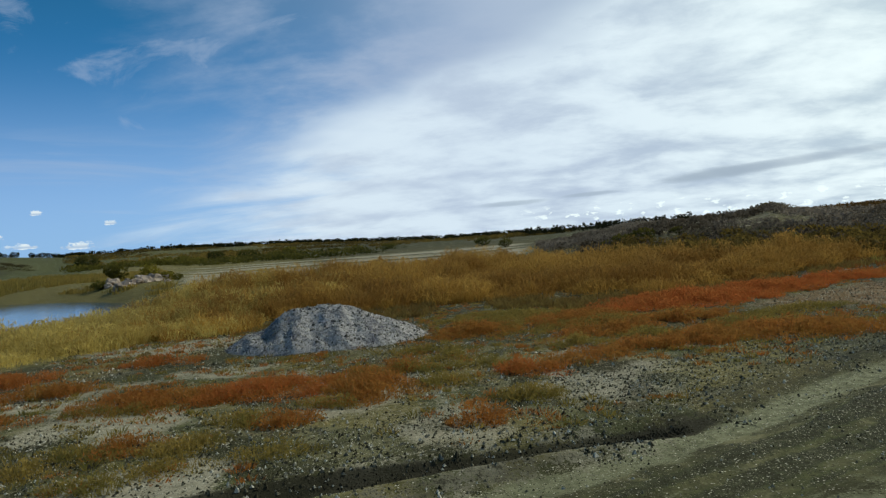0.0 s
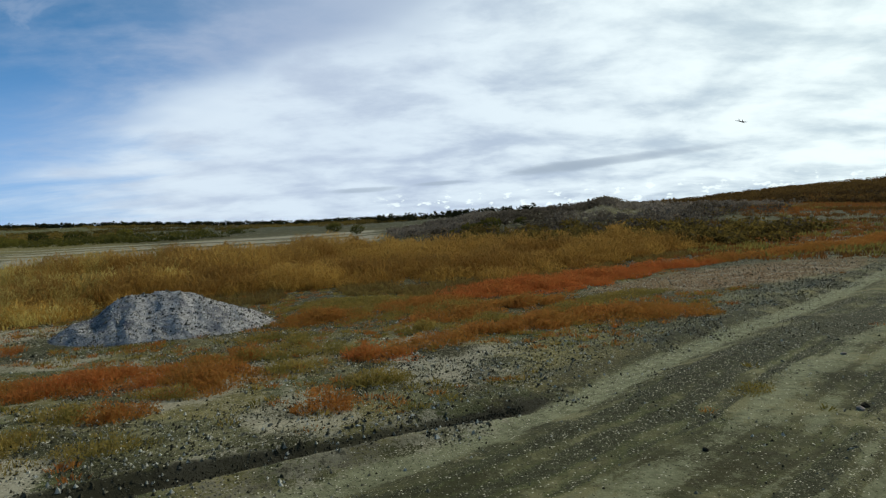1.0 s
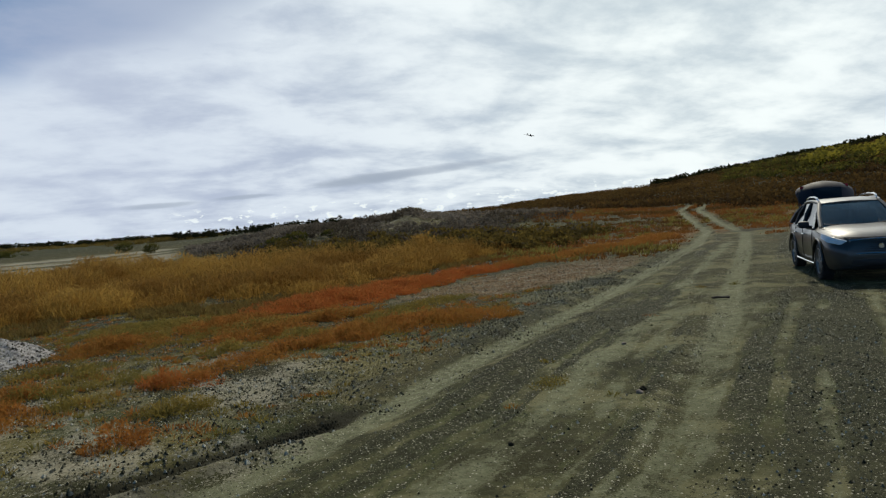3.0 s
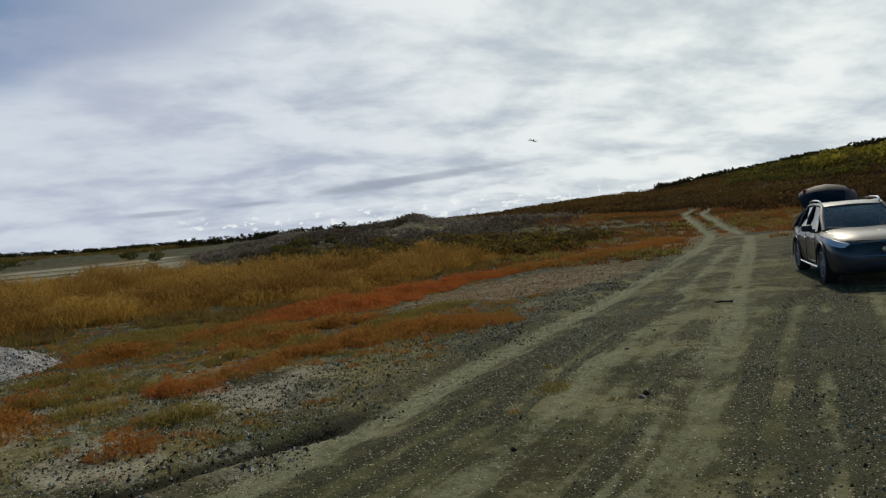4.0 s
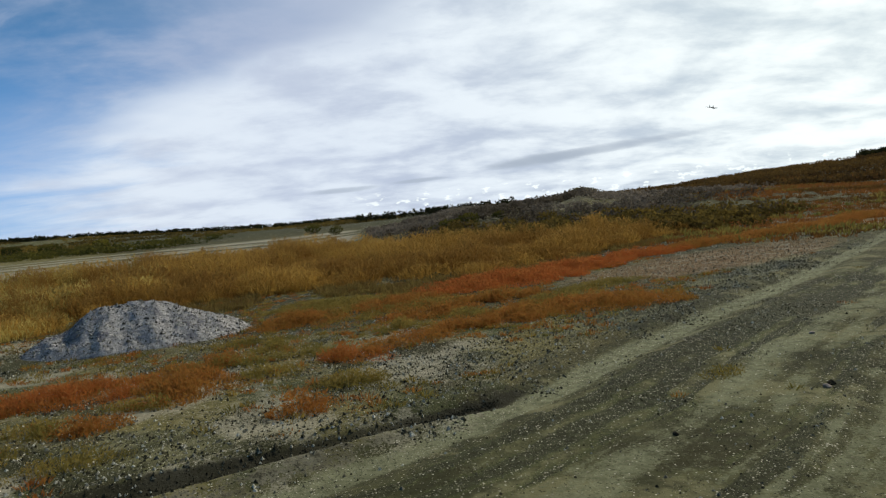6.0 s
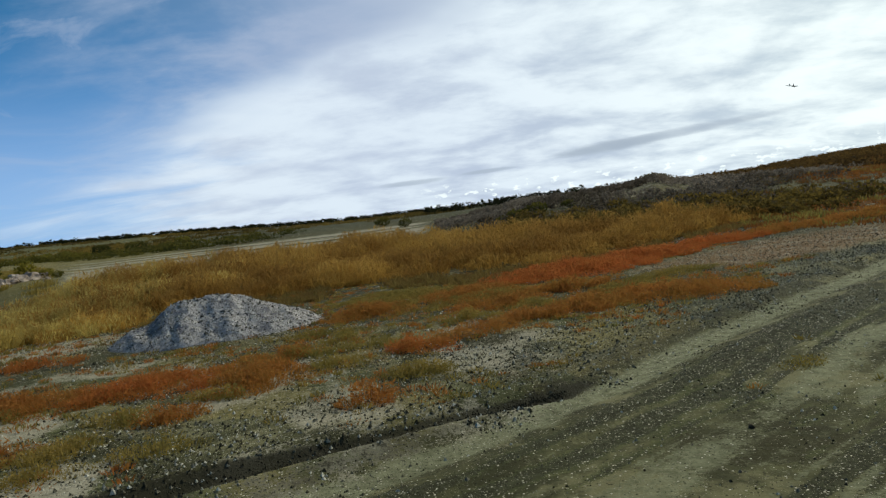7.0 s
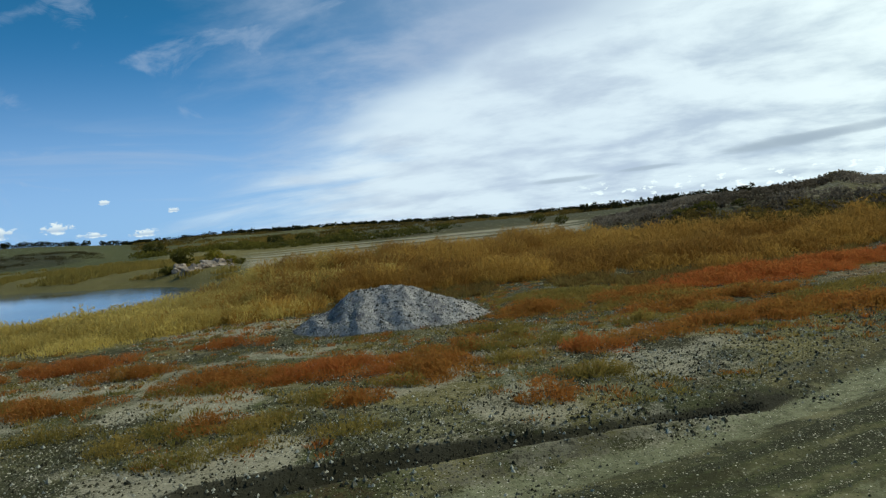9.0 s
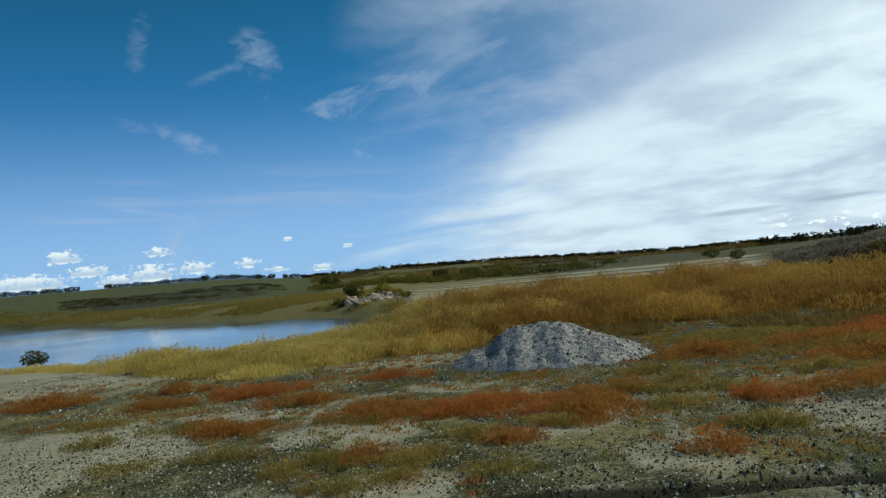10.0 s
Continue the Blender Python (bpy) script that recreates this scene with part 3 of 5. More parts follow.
def zones(x, y):
    d, az = np.hypot(x, y), np.degrees(np.arctan2(-x, y))
    near, far = shores(az)
    u = right_of_road_edge(x, y)
    yard = yard_area(x, y)
    dl, _ = line_distance(x, y, TRACK_LEFT)
    dr, _ = line_distance(x, y, TRACK_RIGHT)
    stripes = road_stripes(x, y)
    sandy = np.maximum(1.3 * ramp(dl, 0.36, 0.06), 1.2 * ramp(dr, 0.38, 0.08) * ramp(d, 6, 12)) * (1 - 0.95 * ramp(d, 74, 88))
    sandy = np.maximum(sandy, yard * ramp(stripes, 0.49, 0.60) * 0.62 * ramp(d, 24, 11))
    for line in WORN_LINES:
        run_off, _ = line_distance(x, y, line)
        sandy = np.maximum(sandy, ramp(run_off + 0.3 * (wave(x, y, 0.9, 53, 3) - 0.5), 0.34, 0.02) * 0.85 * ramp(stripes, 0.38, 0.52))
    shore = ramp(az, 30, 40) * np.where(d < 0.5 * (near + far), ramp(d, 15, 22) * 0.9, 0.2 * ramp(d, far + 8, far + 1))
    flat = ramp(np.abs(az - 7.5), 15.5, 12) * ramp(d, 46, 58) * ramp(d, 125, 104) * (0.25 + 0.75 * ramp(wave(x * 0.12, y, 5.0, 51), 0.38, 0.55))
    gravelly = np.maximum(shore, flat)
    gravelly = np.maximum(gravelly, 0.95 * ramp(np.hypot((x + 9.0) / 2.8, (y - 7.6) / 1.8), 1.3, 0.6))
    gravelly = np.maximum(gravelly, 0.95 * ramp(np.hypot((x + 6.6) / 2.2, (y - 15.6) / 1.2), 1.3, 0.6))
    gravelly = np.maximum(gravelly, (0.66 + 0.26 * ramp(az, 4, 20)) * (1 - yard) * ramp(az, -26, -8) * ramp(d, 16, 11) * ramp(wave(x, y, 1.5, 57), 0.30, 0.56))
    grey_flat = ramp(np.hypot(((x - 11.8) * 0.93 + (y - 17.0) * 0.36) / 6.4, ((y - 17.0) * 0.93 - (x - 11.8) * 0.36) / 2.1), 1.25, 0.6)
    gravelly = np.maximum(gravelly, 0.34 * grey_flat)
    mound = ramp(az, -7, -13) * ramp(az, -35, -28) * ramp(d, 46, 58) * ramp(d, 104, 84)
    gravelly = np.maximum(gravelly, mound * (0.42 + 0.38 * ramp(wave(x, y, 6.0, 59), 0.38, 0.6)))
    red, weed = np.maximum(patches(x, y, RED_PATCHES), 0.7 * patches(x, y, ORANGE_PATCHES + ORANGE_SPOTS)), patches(x, y, WEED_PATCHES + WEED_SPOTS)
    strip = (1 - yard) * ramp(d, 3, 5) * (1 - 0.8 * grey_flat)
    base = np.interp(az, GRASS_AZ, GRASS_NEAR)
    under = ramp(d, base - 0.8, base + 0.5) * (1 - flat) * ramp(np.abs(az), 75, 60)
    beyond = ramp(az, -26, -36) * ramp(d, 24, 34) * ramp(d, 190, 110)
    rusty = np.maximum(red * 0.85, 0.34 * ramp(wave(x, y, 2.2, 71), 0.50, 0.62) * strip * ramp(d, 24, 16))
    rusty = np.maximum(rusty * (1 - beyond), beyond * (0.15 + 0.5 * ramp(wave(x, y, 7.0, 73), 0.42, 0.62)) * ramp(d, 110, 70))
    rusty = np.maximum(rusty, 0.72 * grey_flat)
    hills = ramp(d, 105, 170)
    bands = 0.5 + 0.5 * np.sin((d - far) * 0.035 + 3 * wave(x, y, 60.0, 87) + az * 0.05)
    greenish = np.maximum(weed * 0.6, 0.72 * ramp(wave(x, y, 1.8, 61), 0.50, 0.62) * strip)
    greenish = np.maximum(greenish, yard * (0.45 + 0.55 * ramp(wave(x, y, 1.6, 81), 0.38, 0.56)) * ramp(stripes, 0.56, 0.44) * 0.85)
    greenish = np.maximum(greenish, hills * (0.55 + 0.3 * bands))
    strawy = np.maximum(weed * 0.5, np.maximum(under * 0.8 * (1 - beyond), 0.75 * ramp(wave(x, y, 1.4, 91), 0.50, 0.64) * strip))
    strawy = np.maximum(strawy * (1 - 0.5 * hills), hills * (0.34 - 0.34 * bands))
    brownish = np.maximum(0.55 * ramp(wave(x, y, 2.0, 95), 0.48, 0.62) * strip * ramp(d, 40, 24), yard * np.maximum(0.95 * ramp(stripes, 0.53, 0.40), 0.42 * ramp(d, 12, 24)))
    growth = strip * ramp(d, 11.0, 13.5) * ramp(az, 18, 10) * ramp(u, -1.0, -2.5)
    brownish = np.maximum(brownish, 0.58 * growth)
    strawy = np.maximum(strawy, growth * 0.6 * ramp(wave(x, y, 1.7, 77), 0.44, 0.60))
    rusty = np.maximum(rusty, growth * 0.42 * ramp(wave(x, y, 1.3, 75), 0.46, 0.60))
    brownish = np.maximum(brownish, ramp(az, -26, -34) * ramp(d, 50, 80) * 0.95)
    greenish = np.maximum(greenish, ramp(az, 25, 29) * ramp(d - far, 3, 14))
    strawy = strawy * (1 - 0.7 * ramp(az, 25, 29) * ramp(d - far, 25, 60))
    brownish = np.maximum(brownish, 0.5 * ramp(u, -1.9, -0.9) * ramp(u, 0.0, -0.3) * ramp(d, 20, 14) * ramp(az, 8, -6))
    terrace = ramp(az + 3 * (wave(x, y, 25.0, 63) - 0.5), 30.5, 35) * ramp(az, 47.5, 44) * ramp(d + 50 * (wave(x, y, 20.0, 65) - 0.5), 150, 175) * ramp(d, 262, 232)
    brownish = np.maximum(brownish, terrace * (0.55 + 0.4 * wave(x, y, 14.0, 67, 3)))
    # dark rut earth with its shaded edge; the 0.5 band beside the track is painted shade
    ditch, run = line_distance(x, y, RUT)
    damp_and_shade = np.maximum(1.25 * ramp(ditch + 0.05 * run, 0.54, 0.22) * ramp(run, 6.6, 5.0), 0.5 * ramp(np.abs(u + 0.45), 0.45, 0.1) * ramp(d, 17, 13))
    # damp mud at the far waterline
    damp_and_shade = np.maximum(damp_and_shade, ramp(az, 21, 25) * 0.35 * ramp(np.abs(d - far), 2.5, 0.5))
    # a long dark patch on the ground beyond the car
    damp_and_shade = np.maximum(damp_and_shade, 0.6 * ramp(np.hypot((x - 33.0) / 5.0, (y - 25.0) / 1.4), 1.2, 0.7))
    stony = strip * 0.8 + yard * 0.9 * ramp(stripes, 0.56, 0.42) + grey_flat * 0.6
    clear = ramp(np.minimum(dl, dr), 0.2, 0.5)
    return {"sandy": sandy, "gravelly": gravelly, "greenish": greenish * clear, "strawy": strawy * clear, "rusty": rusty * clear, "brownish": brownish * clear, "damp_and_shade": damp_and_shade, "stony": np.clip(stony, 0, 1) * ramp(d, 60, 30)}


def build_ground():
    fine = np.arange(-78.0, 64.01, 0.28)
    az = np.concatenate([np.arange(-180, -78, 4.0), fine, np.arange(66, 180, 4.0)])
    rad = np.concatenate([[0.0002, 0.6, 1.4, 2.2], 2.9 * np.exp(np.arange(0, math.log(4200 / 2.9), 0.0145))])
    A, R = np.meshgrid(az, rad)
    X, Y = polar(A, R)
    x, y = X.ravel(), Y.ravel()
    z = height(x, y)
    n_az, n_r = len(az), len(rad)
    i, j = np.meshgrid(np.arange(n_r - 1), np.arange(n_az), indexing="ij")
    j2 = (j + 1) % n_az
    quads = np.stack([i * n_az + j, (i + 1) * n_az + j, (i + 1) * n_az + j2, i * n_az + j2], -1).reshape(-1, 4)[:, ::-1]
    floats = zones(x, y)
    verts = np.stack([x, y, z], -1)
    # the dirt road is the stretch round its wheel tracks and the yard by the car
    c = verts[quads].mean(1)
    d = np.hypot(c[:, 0], c[:, 1])
    dl, _ = line_distance(c[:, 0], c[:, 1], TRACK_LEFT)
    dr, _ = line_distance(c[:, 0], c[:, 1], TRACK_RIGHT)
    right_side = np.degrees(np.arctan2(-c[:, 0], c[:, 1]))
    road = (np.minimum(dl, dr) < 0.6) & (d < 120)
    road |= (right_of_road_edge(c[:, 0], c[:, 1]) > 0) & (dr < 4.0) & (d < 30) & (d > 3) & (right_side < 20) & (right_side > -100)
    for name, faces, label in (("ground", quads[~road], "stony dry ground with patches of red and yellow weeds"), ("road", quads[road], "sandy two-track dirt road with gravel between the ruts")):
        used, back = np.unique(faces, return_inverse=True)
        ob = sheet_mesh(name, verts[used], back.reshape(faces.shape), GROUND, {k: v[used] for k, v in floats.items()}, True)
        tagged(ob, label, name, kind="structure")


def build_lake():
    az = np.linspace(19, 95, 90)
    near, far = shores(az)
    rows = np.linspace(-0.35, 1.25, 14)
    X, Y = [], []
    for k in rows:
        a, b = polar(az, np.maximum(near + (far - near) * k, near - 8))
        X.append(a), Y.append(b)
    X, Y = np.array(X), np.array(Y)
    i, j = np.meshgrid(np.arange(len(rows) - 1), np.arange(len(az) - 1), indexing="ij")
    w = len(az)
    faces = np.stack([i * w + j, i * w + j + 1, (i + 1) * w + j + 1, (i + 1) * w + j], -1).reshape(-1, 4)
    ob = sheet_mesh("water", np.stack([X.ravel(), Y.ravel(), np.full(X.size, LAKE_Z)], -1), faces, WATER, None, True)
    tagged(ob, "calm grey-blue lake mirroring the sky", "lake", kind="structure")


build_ground()
build_lake()


# ---- growing things and stones ----
rng = np.random.default_rng(7)


def blades(name, mat, x, y, tall, spread, count, width, lean, tint, label, category, droop=0.3):
    """Tufts of thin stalks, as one object: a tuft at each x, y with `count` stalks."""
    m = len(x)
    z = height(x, y) - 0.02
    turn = rng.uniform(0, 2 * np.pi, (m, count))
    out = rng.uniform(0, 1, (m, count)) ** 0.7
    bx, by = x[:, None] + np.cos(turn) * out * spread[:, None], y[:, None] + np.sin(turn) * out * spread[:, None]
    h = tall[:, None] * rng.uniform(0.55, 1.0, (m, count)) * (1.0 - 0.3 * out)
    tilt = lean * rng.uniform(0.2, 1.2, (m, count)) * out
    tx, ty = np.cos(turn) * tilt * h + 0.10 * h, np.sin(turn) * tilt * h
    face = rng.uniform(-0.9, 0.9, (m, count)) + np.arctan2(by, bx) + np.pi / 2
    wx, wy = np.cos(face) * width / 2, np.sin(face) * width / 2
    base, zero = np.stack([bx, by, np.broadcast_to(z[:, None], bx.shape)], -1), np.zeros_like(wx)
    side = np.stack([wx, wy, zero], -1)
    mid = base + np.stack([tx * 0.4, ty * 0.4, h * 0.6], -1)
    top = base + np.stack([tx * (1 + droop), ty * (1 + droop), h], -1)
    verts = np.stack([base - side * 0.7, base + side * 0.7, mid + side, mid - side, top], 2).reshape(-1, 3)
    k = np.arange(m * count)[:, None] * 5
    faces = np.concatenate([k + np.array([[0, 1, 2]]), k + np.array([[0, 2, 3]]), k + np.array([[3, 2, 4]])])
    up = np.tile(np.array([0, 0, 0.6, 0.6, 1]), m * count)
    ob = sheet_mesh(name, verts, faces, mat, {"up": up, "tint": np.repeat(np.clip(tint, 0, 1), count * 5)})
    return tagged(ob, label, category, kind="stuff")


def leafy_arrays(x, y, z, wide, tall, count, leaf, upright=0.0, slim=0.7):
    """Bushes as clouds of small leaf sprays: arrays of corners and faces."""
    m = len(x)
    way = rng.normal(size=(m, count, 3))
    way /= np.linalg.norm(way, axis=-1, keepdims=True)
    lobes = rng.normal(size=(m, 5, 3))
    lobes /= np.linalg.norm(lobes, axis=-1, keepdims=True)
    bulge = 0.72 + 0.38 * np.max(np.einsum("mkc,mlc->mkl", way, lobes), -1)
    r = rng.uniform(0.35, 1.0, (m, count)) ** 0.5 * bulge
    centre = way * r[..., None]
    pos = np.stack([x[:, None] + centre[..., 0] * wide[:, None], y[:, None] + centre[..., 1] * wide[:, None],
                    z[:, None] + (0.5 + 0.5 * centre[..., 2]) * tall[:, None]], -1)
    a = rng.normal(size=(m, count, 3)) + np.array([0, 0, 1.0]) * upright
    a /= np.linalg.norm(a, axis=-1, keepdims=True)
    b = np.cross(a, rng.normal(size=(m, count, 3)))
    b /= np.linalg.norm(b, axis=-1, keepdims=True)
    size = (leaf * (wide * 0.5 + tall * 0.5))[:, None, None] * rng.uniform(0.6, 1.3, (m, count, 1))
    a, b = a * size, b * size * slim
    verts = np.stack([pos - a, pos - b, pos + a * 1.1, pos + b], 2).reshape(-1, 3)
    faces = np.arange(m * count * 4).reshape(-1, 4)
    up = np.repeat((0.5 + 0.5 * centre[..., 2]).ravel(), 4)
    return verts, faces, up


def bushes(name, mat, x, y, wide, tall, count, leaf, tint, label, category, sink=0.08, upright=0.0, slim=0.7):
    verts, faces, up = leafy_arrays(x, y, height(x, y) - sink * tall, wide, tall, count, leaf, upright, slim)
    ob = sheet_mesh(name, verts, faces, mat, {"up": np.clip(up, 0, 1), "tint": np.repeat(np.clip(tint, 0, 1), count * 4)})
    return tagged(ob, label, category, kind="stuff")


def scatter(count, az_low, az_high, d_low, d_high, power=1.0):
    az = rng.uniform(az_low, az_high, count)
    d = d_low + (d_high - d_low) * rng.uniform(0, 1, count) ** power
    x, y = polar(az, d)
    return az, d, x, y


def cushions(name, mat, cx, cy, radius, tall, count, width, tint, label, category, splay=0.8):
    """Rounded plants of many fine stalks that fan out from the middle, as one object."""
    m = len(cx)
    turn = rng.uniform(0, 2 * np.pi, (m, count))
    out = np.sqrt(rng.uniform(0, 1, (m, count)))
    dx, dy = np.cos(turn), np.sin(turn)
    bx, by = cx[:, None] + dx * out * radius[:, None] * 0.75, cy[:, None] + dy * out * radius[:, None] * 0.75
    z = np.broadcast_to((height(cx, cy) - 0.02)[:, None], bx.shape)
    h = tall[:, None] * (1.0 - 0.45 * out ** 2) * rng.uniform(0.6, 1.1, (m, count))
    sway = rng.normal(0, 0.20, (m, count, 2))
    tx, ty = (dx * out * splay + sway[..., 0] + 0.06) * h, (dy * out * splay + sway[..., 1]) * h
    face = rng.uniform(0, np.pi, (m, count))
    side = np.stack([np.cos(face) * width / 2, np.sin(face) * width / 2, np.zeros_like(face)], -1)
    base = np.stack([bx, by, z], -1)
    mid = base + np.stack([tx * 0.35, ty * 0.35, h * 0.55], -1)
    top = base + np.stack([tx, ty, h], -1)
    verts = np.stack([base - side * 0.7, base + side * 0.7, mid + side, mid - side, top], 2).reshape(-1, 3)
    k = np.arange(m * count)[:, None] * 5
    faces = np.concatenate([k + np.array([[0, 1, 2]]), k + np.array([[0, 2, 3]]), k + np.array([[3, 2, 4]])])
    one = np.clip(tint[:, None] + rng.normal(0, 0.08, (m, count)), 0, 1)
    ob = sheet_mesh(name, verts, faces, mat, {"up": np.tile(np.array([0, 0, 0.55, 0.55, 1]), m * count), "tint": np.repeat(one.ravel(), 5)})
    return tagged(ob, label, category, kind="stuff")


def build_tall_grass():
    az, d, x, y = scatter(5200, -33, 56, 14, 50, 0.85)
    near, far = np.interp(az, GRASS_AZ, GRASS_NEAR), np.interp(az, GRASS_AZ, GRASS_FAR)
    edge = near + (wave(x, y, 2.2, 101, 3) - 0.5) * np.interp(az, [8, 18], [2.4, 1.4])
    lake_near, lake_far = shores(az)
    keep = (d > edge) & (d < far) & ((az < 24) | (d < lake_near + 1.5)) & ((az < 42) | (rng.uniform(size=len(d)) < 0.4))
    keep &= (d < edge + 9) | (rng.uniform(size=len(d)) < 0.4)
    az, d, x, y = az[keep], d[keep], x[keep], y[keep]
    rel = d - np.interp(az, GRASS_AZ, GRASS_NEAR)
    k = len(x)
    tall = rng.uniform(0.5, 1.2, k) * (0.62 + 0.45 * ramp(rel, -0.5, 4.0)) * np.interp(az, [-33, -24, -10, 10, 22, 30, 42, 50], [0.8, 0.86, 0.92, 0.96, 0.78, 0.62, 0.62, 0.35]) * (0.42 + 1.15 * wave(x, y, 2.4, 107, 2))
    tone = 0.75 * ramp(wave(x, y, 2.4, 105, 3), 0.38, 0.62) + 0.30 * rng.uniform(0, 1, k)
    tint = tone * np.interp(az, [-30, -18, -5, 10, 22, 40], [0.30, 0.46, 0.72, 0.85, 0.9, 0.9]) + np.interp(az, [18, 34], [0.0, 0.25])
    tint = tint + 0.35 * ramp(rel, 4.0, 0.0) * (rng.uniform(size=k) < 0.4)
    wide = rng.uniform(0.3, 0.8, k)
    left = az + rng.normal(0, 5, k) > 19
    for name, mat, some, label in (("tall_grass", TALL_GRASS, ~left, "tall golden-brown dry grass in billowing clumps"), ("yellow_grass", YELLOW_GRASS, left, "tall yellow-olive grass along the lake shore")):
        cushions(name, mat, x[some], y[some], wide[some], tall[some], 70, 0.013, tint[some], label, "grass", 0.7)
        bushes(name.replace("grass", "plumes"), mat, x[some], y[some], wide[some] * 1.05, tall[some] * 0.95, 190, 0.10, tint[some], "soft feathery seed heads of the " + label, "grass", 0.12, 1.5, 0.20)


def patch_points(table, density):
    px, py, mound = [], [], []
    for x, y, a, b, turn in table:
        k = max(9 if a * b > 0.03 else 3, int(math.pi * a * b * density))
        r, t = rng.uniform(0, 1, k) ** 0.6 * 1.15, rng.uniform(0, 2 * np.pi, k)
        u, v = a * r * np.cos(t), b * r * np.sin(t)
        c, s = math.cos(radians(turn)), math.sin(radians(turn))
        px.append(x + u * c - v * s), py.append(y + u * s + v * c), mound.append(1.5 - 0.85 * r)
    return np.concatenate(px), np.concatenate(py), np.concatenate(mound)


def build_low_plants():
    for name, table, density, low, high, label in (("red_ground_plants", RED_PATCHES, 27, 0.35, 0.8, "low rust-red autumn plants in rounded patches"),
                                                   ("orange_ground_plants", ORANGE_PATCHES + ORANGE_SPOTS, 27, 0.0, 0.40, "low orange and ochre autumn plants in rounded patches")):
        x, y, mound = patch_points(table, density)
        k = len(x)
        d = np.hypot(x, y)
        tint = rng.uniform(low, high, k) + 0.25 * ramp(d, 15, 17) * (low > 0.2)
        wide, tall = rng.uniform(0.12, 0.30, k), rng.uniform(0.13, 0.29, k) * mound * (1 + 0.25 * ramp(d, 11, 19))
        bushes(name, RED_PLANT, x, y, wide, tall, 110, 0.115, tint + rng.normal(0, 0.06, k), label, "ground plants", 0.25, 0.9, 0.34)
        cushions(name.replace("plants", "stalks"), RED_PLANT, x, y, wide, tall * 1.1, 30, 0.006, tint, "fine dry stalks of the " + label, "ground plants", 0.8)
    x, y, mound = patch_points(WEED_PATCHES + WEED_SPOTS, 26)
    k = len(x)
    wide, tall, tint = rng.uniform(0.12, 0.28, k), rng.uniform(0.09, 0.22, k) * mound, rng.uniform(0.25, 1.0, k)
    bushes("olive_weeds", OLIVE_PLANT, x, y, wide, tall, 110, 0.11, tint, "low olive weeds on stony soil", "weeds", 0.25, 1.0, 0.32)
    cushions("olive_stalks", OLIVE_PLANT, x, y, wide, tall * 1.1, 24, 0.006, tint, "fine dry stalks of the olive weeds", "weeds", 0.8)
    # lone tufts between the patches
    az, d, x, y = scatter(12000, -62, 56, 5.0, 22, 0.6)
    u = right_of_road_edge(x, y)
    wild = ramp(wave(x, y, 1.8, 61), 0.42, 0.66)
    dense = 0.55 * ramp(d, 9.5, 12.5) * ramp(az, 18, 10) * ramp(u, -1.2, -2.5)
    keep = (rng.uniform(size=len(x)) < (0.65 * wild + dense) * ramp(u, -0.3, -1.2) + 0.004 * (u > 0.8)) & (d < np.interp(az, GRASS_AZ, GRASS_NEAR) + 1)
    keep &= (ramp(np.hypot((x + 9.0) / 2.4, (y - 8.0) / 1.6), 1.3, 0.6) < 0.3) & (ramp(np.hypot(((x - 11.8) * 0.93 + (y - 17.0) * 0.36) / 6.4, ((y - 17.0) * 0.93 - (x - 11.8) * 0.36) / 2.1), 1.25, 0.6) < 0.5)
    rut, _ = line_distance(x, y, RUT)
    keep &= rut > 0.45
    x, y = x[keep], y[keep]
    k = len(x)
    for name, mat, part_of in (("straw_tufts", OLIVE_PLANT, slice(0, None, 2)), ("ochre_tufts", RED_PLANT, slice(1, None, 2))):
        xs, ys = x[part_of], y[part_of]
        q = len(xs)
        cushions(name, mat, xs, ys, rng.uniform(0.07, 0.22, q), rng.uniform(0.03, 0.12, q), 30, 0.013, rng.uniform(0.2, 1.0, q) * (1.0 if mat is OLIVE_PLANT else 0.5), "small dry tufts scattered over the stones", "weeds", 1.0)
    # brown weeds before the grass belt and behind the gravel heap
    az, d, x, y = scatter(2600, -32, 44, 0, 1)
    d = np.interp(az, GRASS_AZ, GRASS_NEAR) - 2.6 + 3.4 * d
    x, y = polar(az, d)
    keep = (wave(x, y, 1.6, 191, 3) > 0.44) & ((az < 22) | (rng.uniform(size=len(az)) < 0.4)) & (pile_height(x, y) < 0.02) & (rng.uniform(size=len(az)) < np.interp(az, [-20, 2, 12, 20], [0.8, 0.6, 0.35, 0.06]))
    x, y = x[keep], y[keep]
    k = len(x)
    cushions("brown_weeds", WEED_BROWN, x, y, rng.uniform(0.12, 0.35, k), rng.uniform(0.08, 0.28, k), 44, 0.017, rng.uniform(0.3, 1, k), "brown and olive weeds at the foot of the grass", "weeds", 0.9)
    # straw grass round the far shore
    az, d, x, y = scatter(5200, 22, 57, 0, 1)
    lake_near, lake_far = shores(az)
    d = lake_far + 0.3 + 46 * d ** 1.3
    x, y = polar(az, d)
    keep = wave(x, y, 9.0, 181, 3) > 0.40
    x, y = x[keep], y[keep]
    k = len(x)
    blades("shore_grass", OLIVE_PLANT, x, y, rng.uniform(0.25, 0.7, k), np.full(k, 0.5), 9, 0.07, 0.4, 0.35 + 0.6 * wave(x, y, 12.0, 183, 2), "straw-coloured grass along the far shore", "grass")


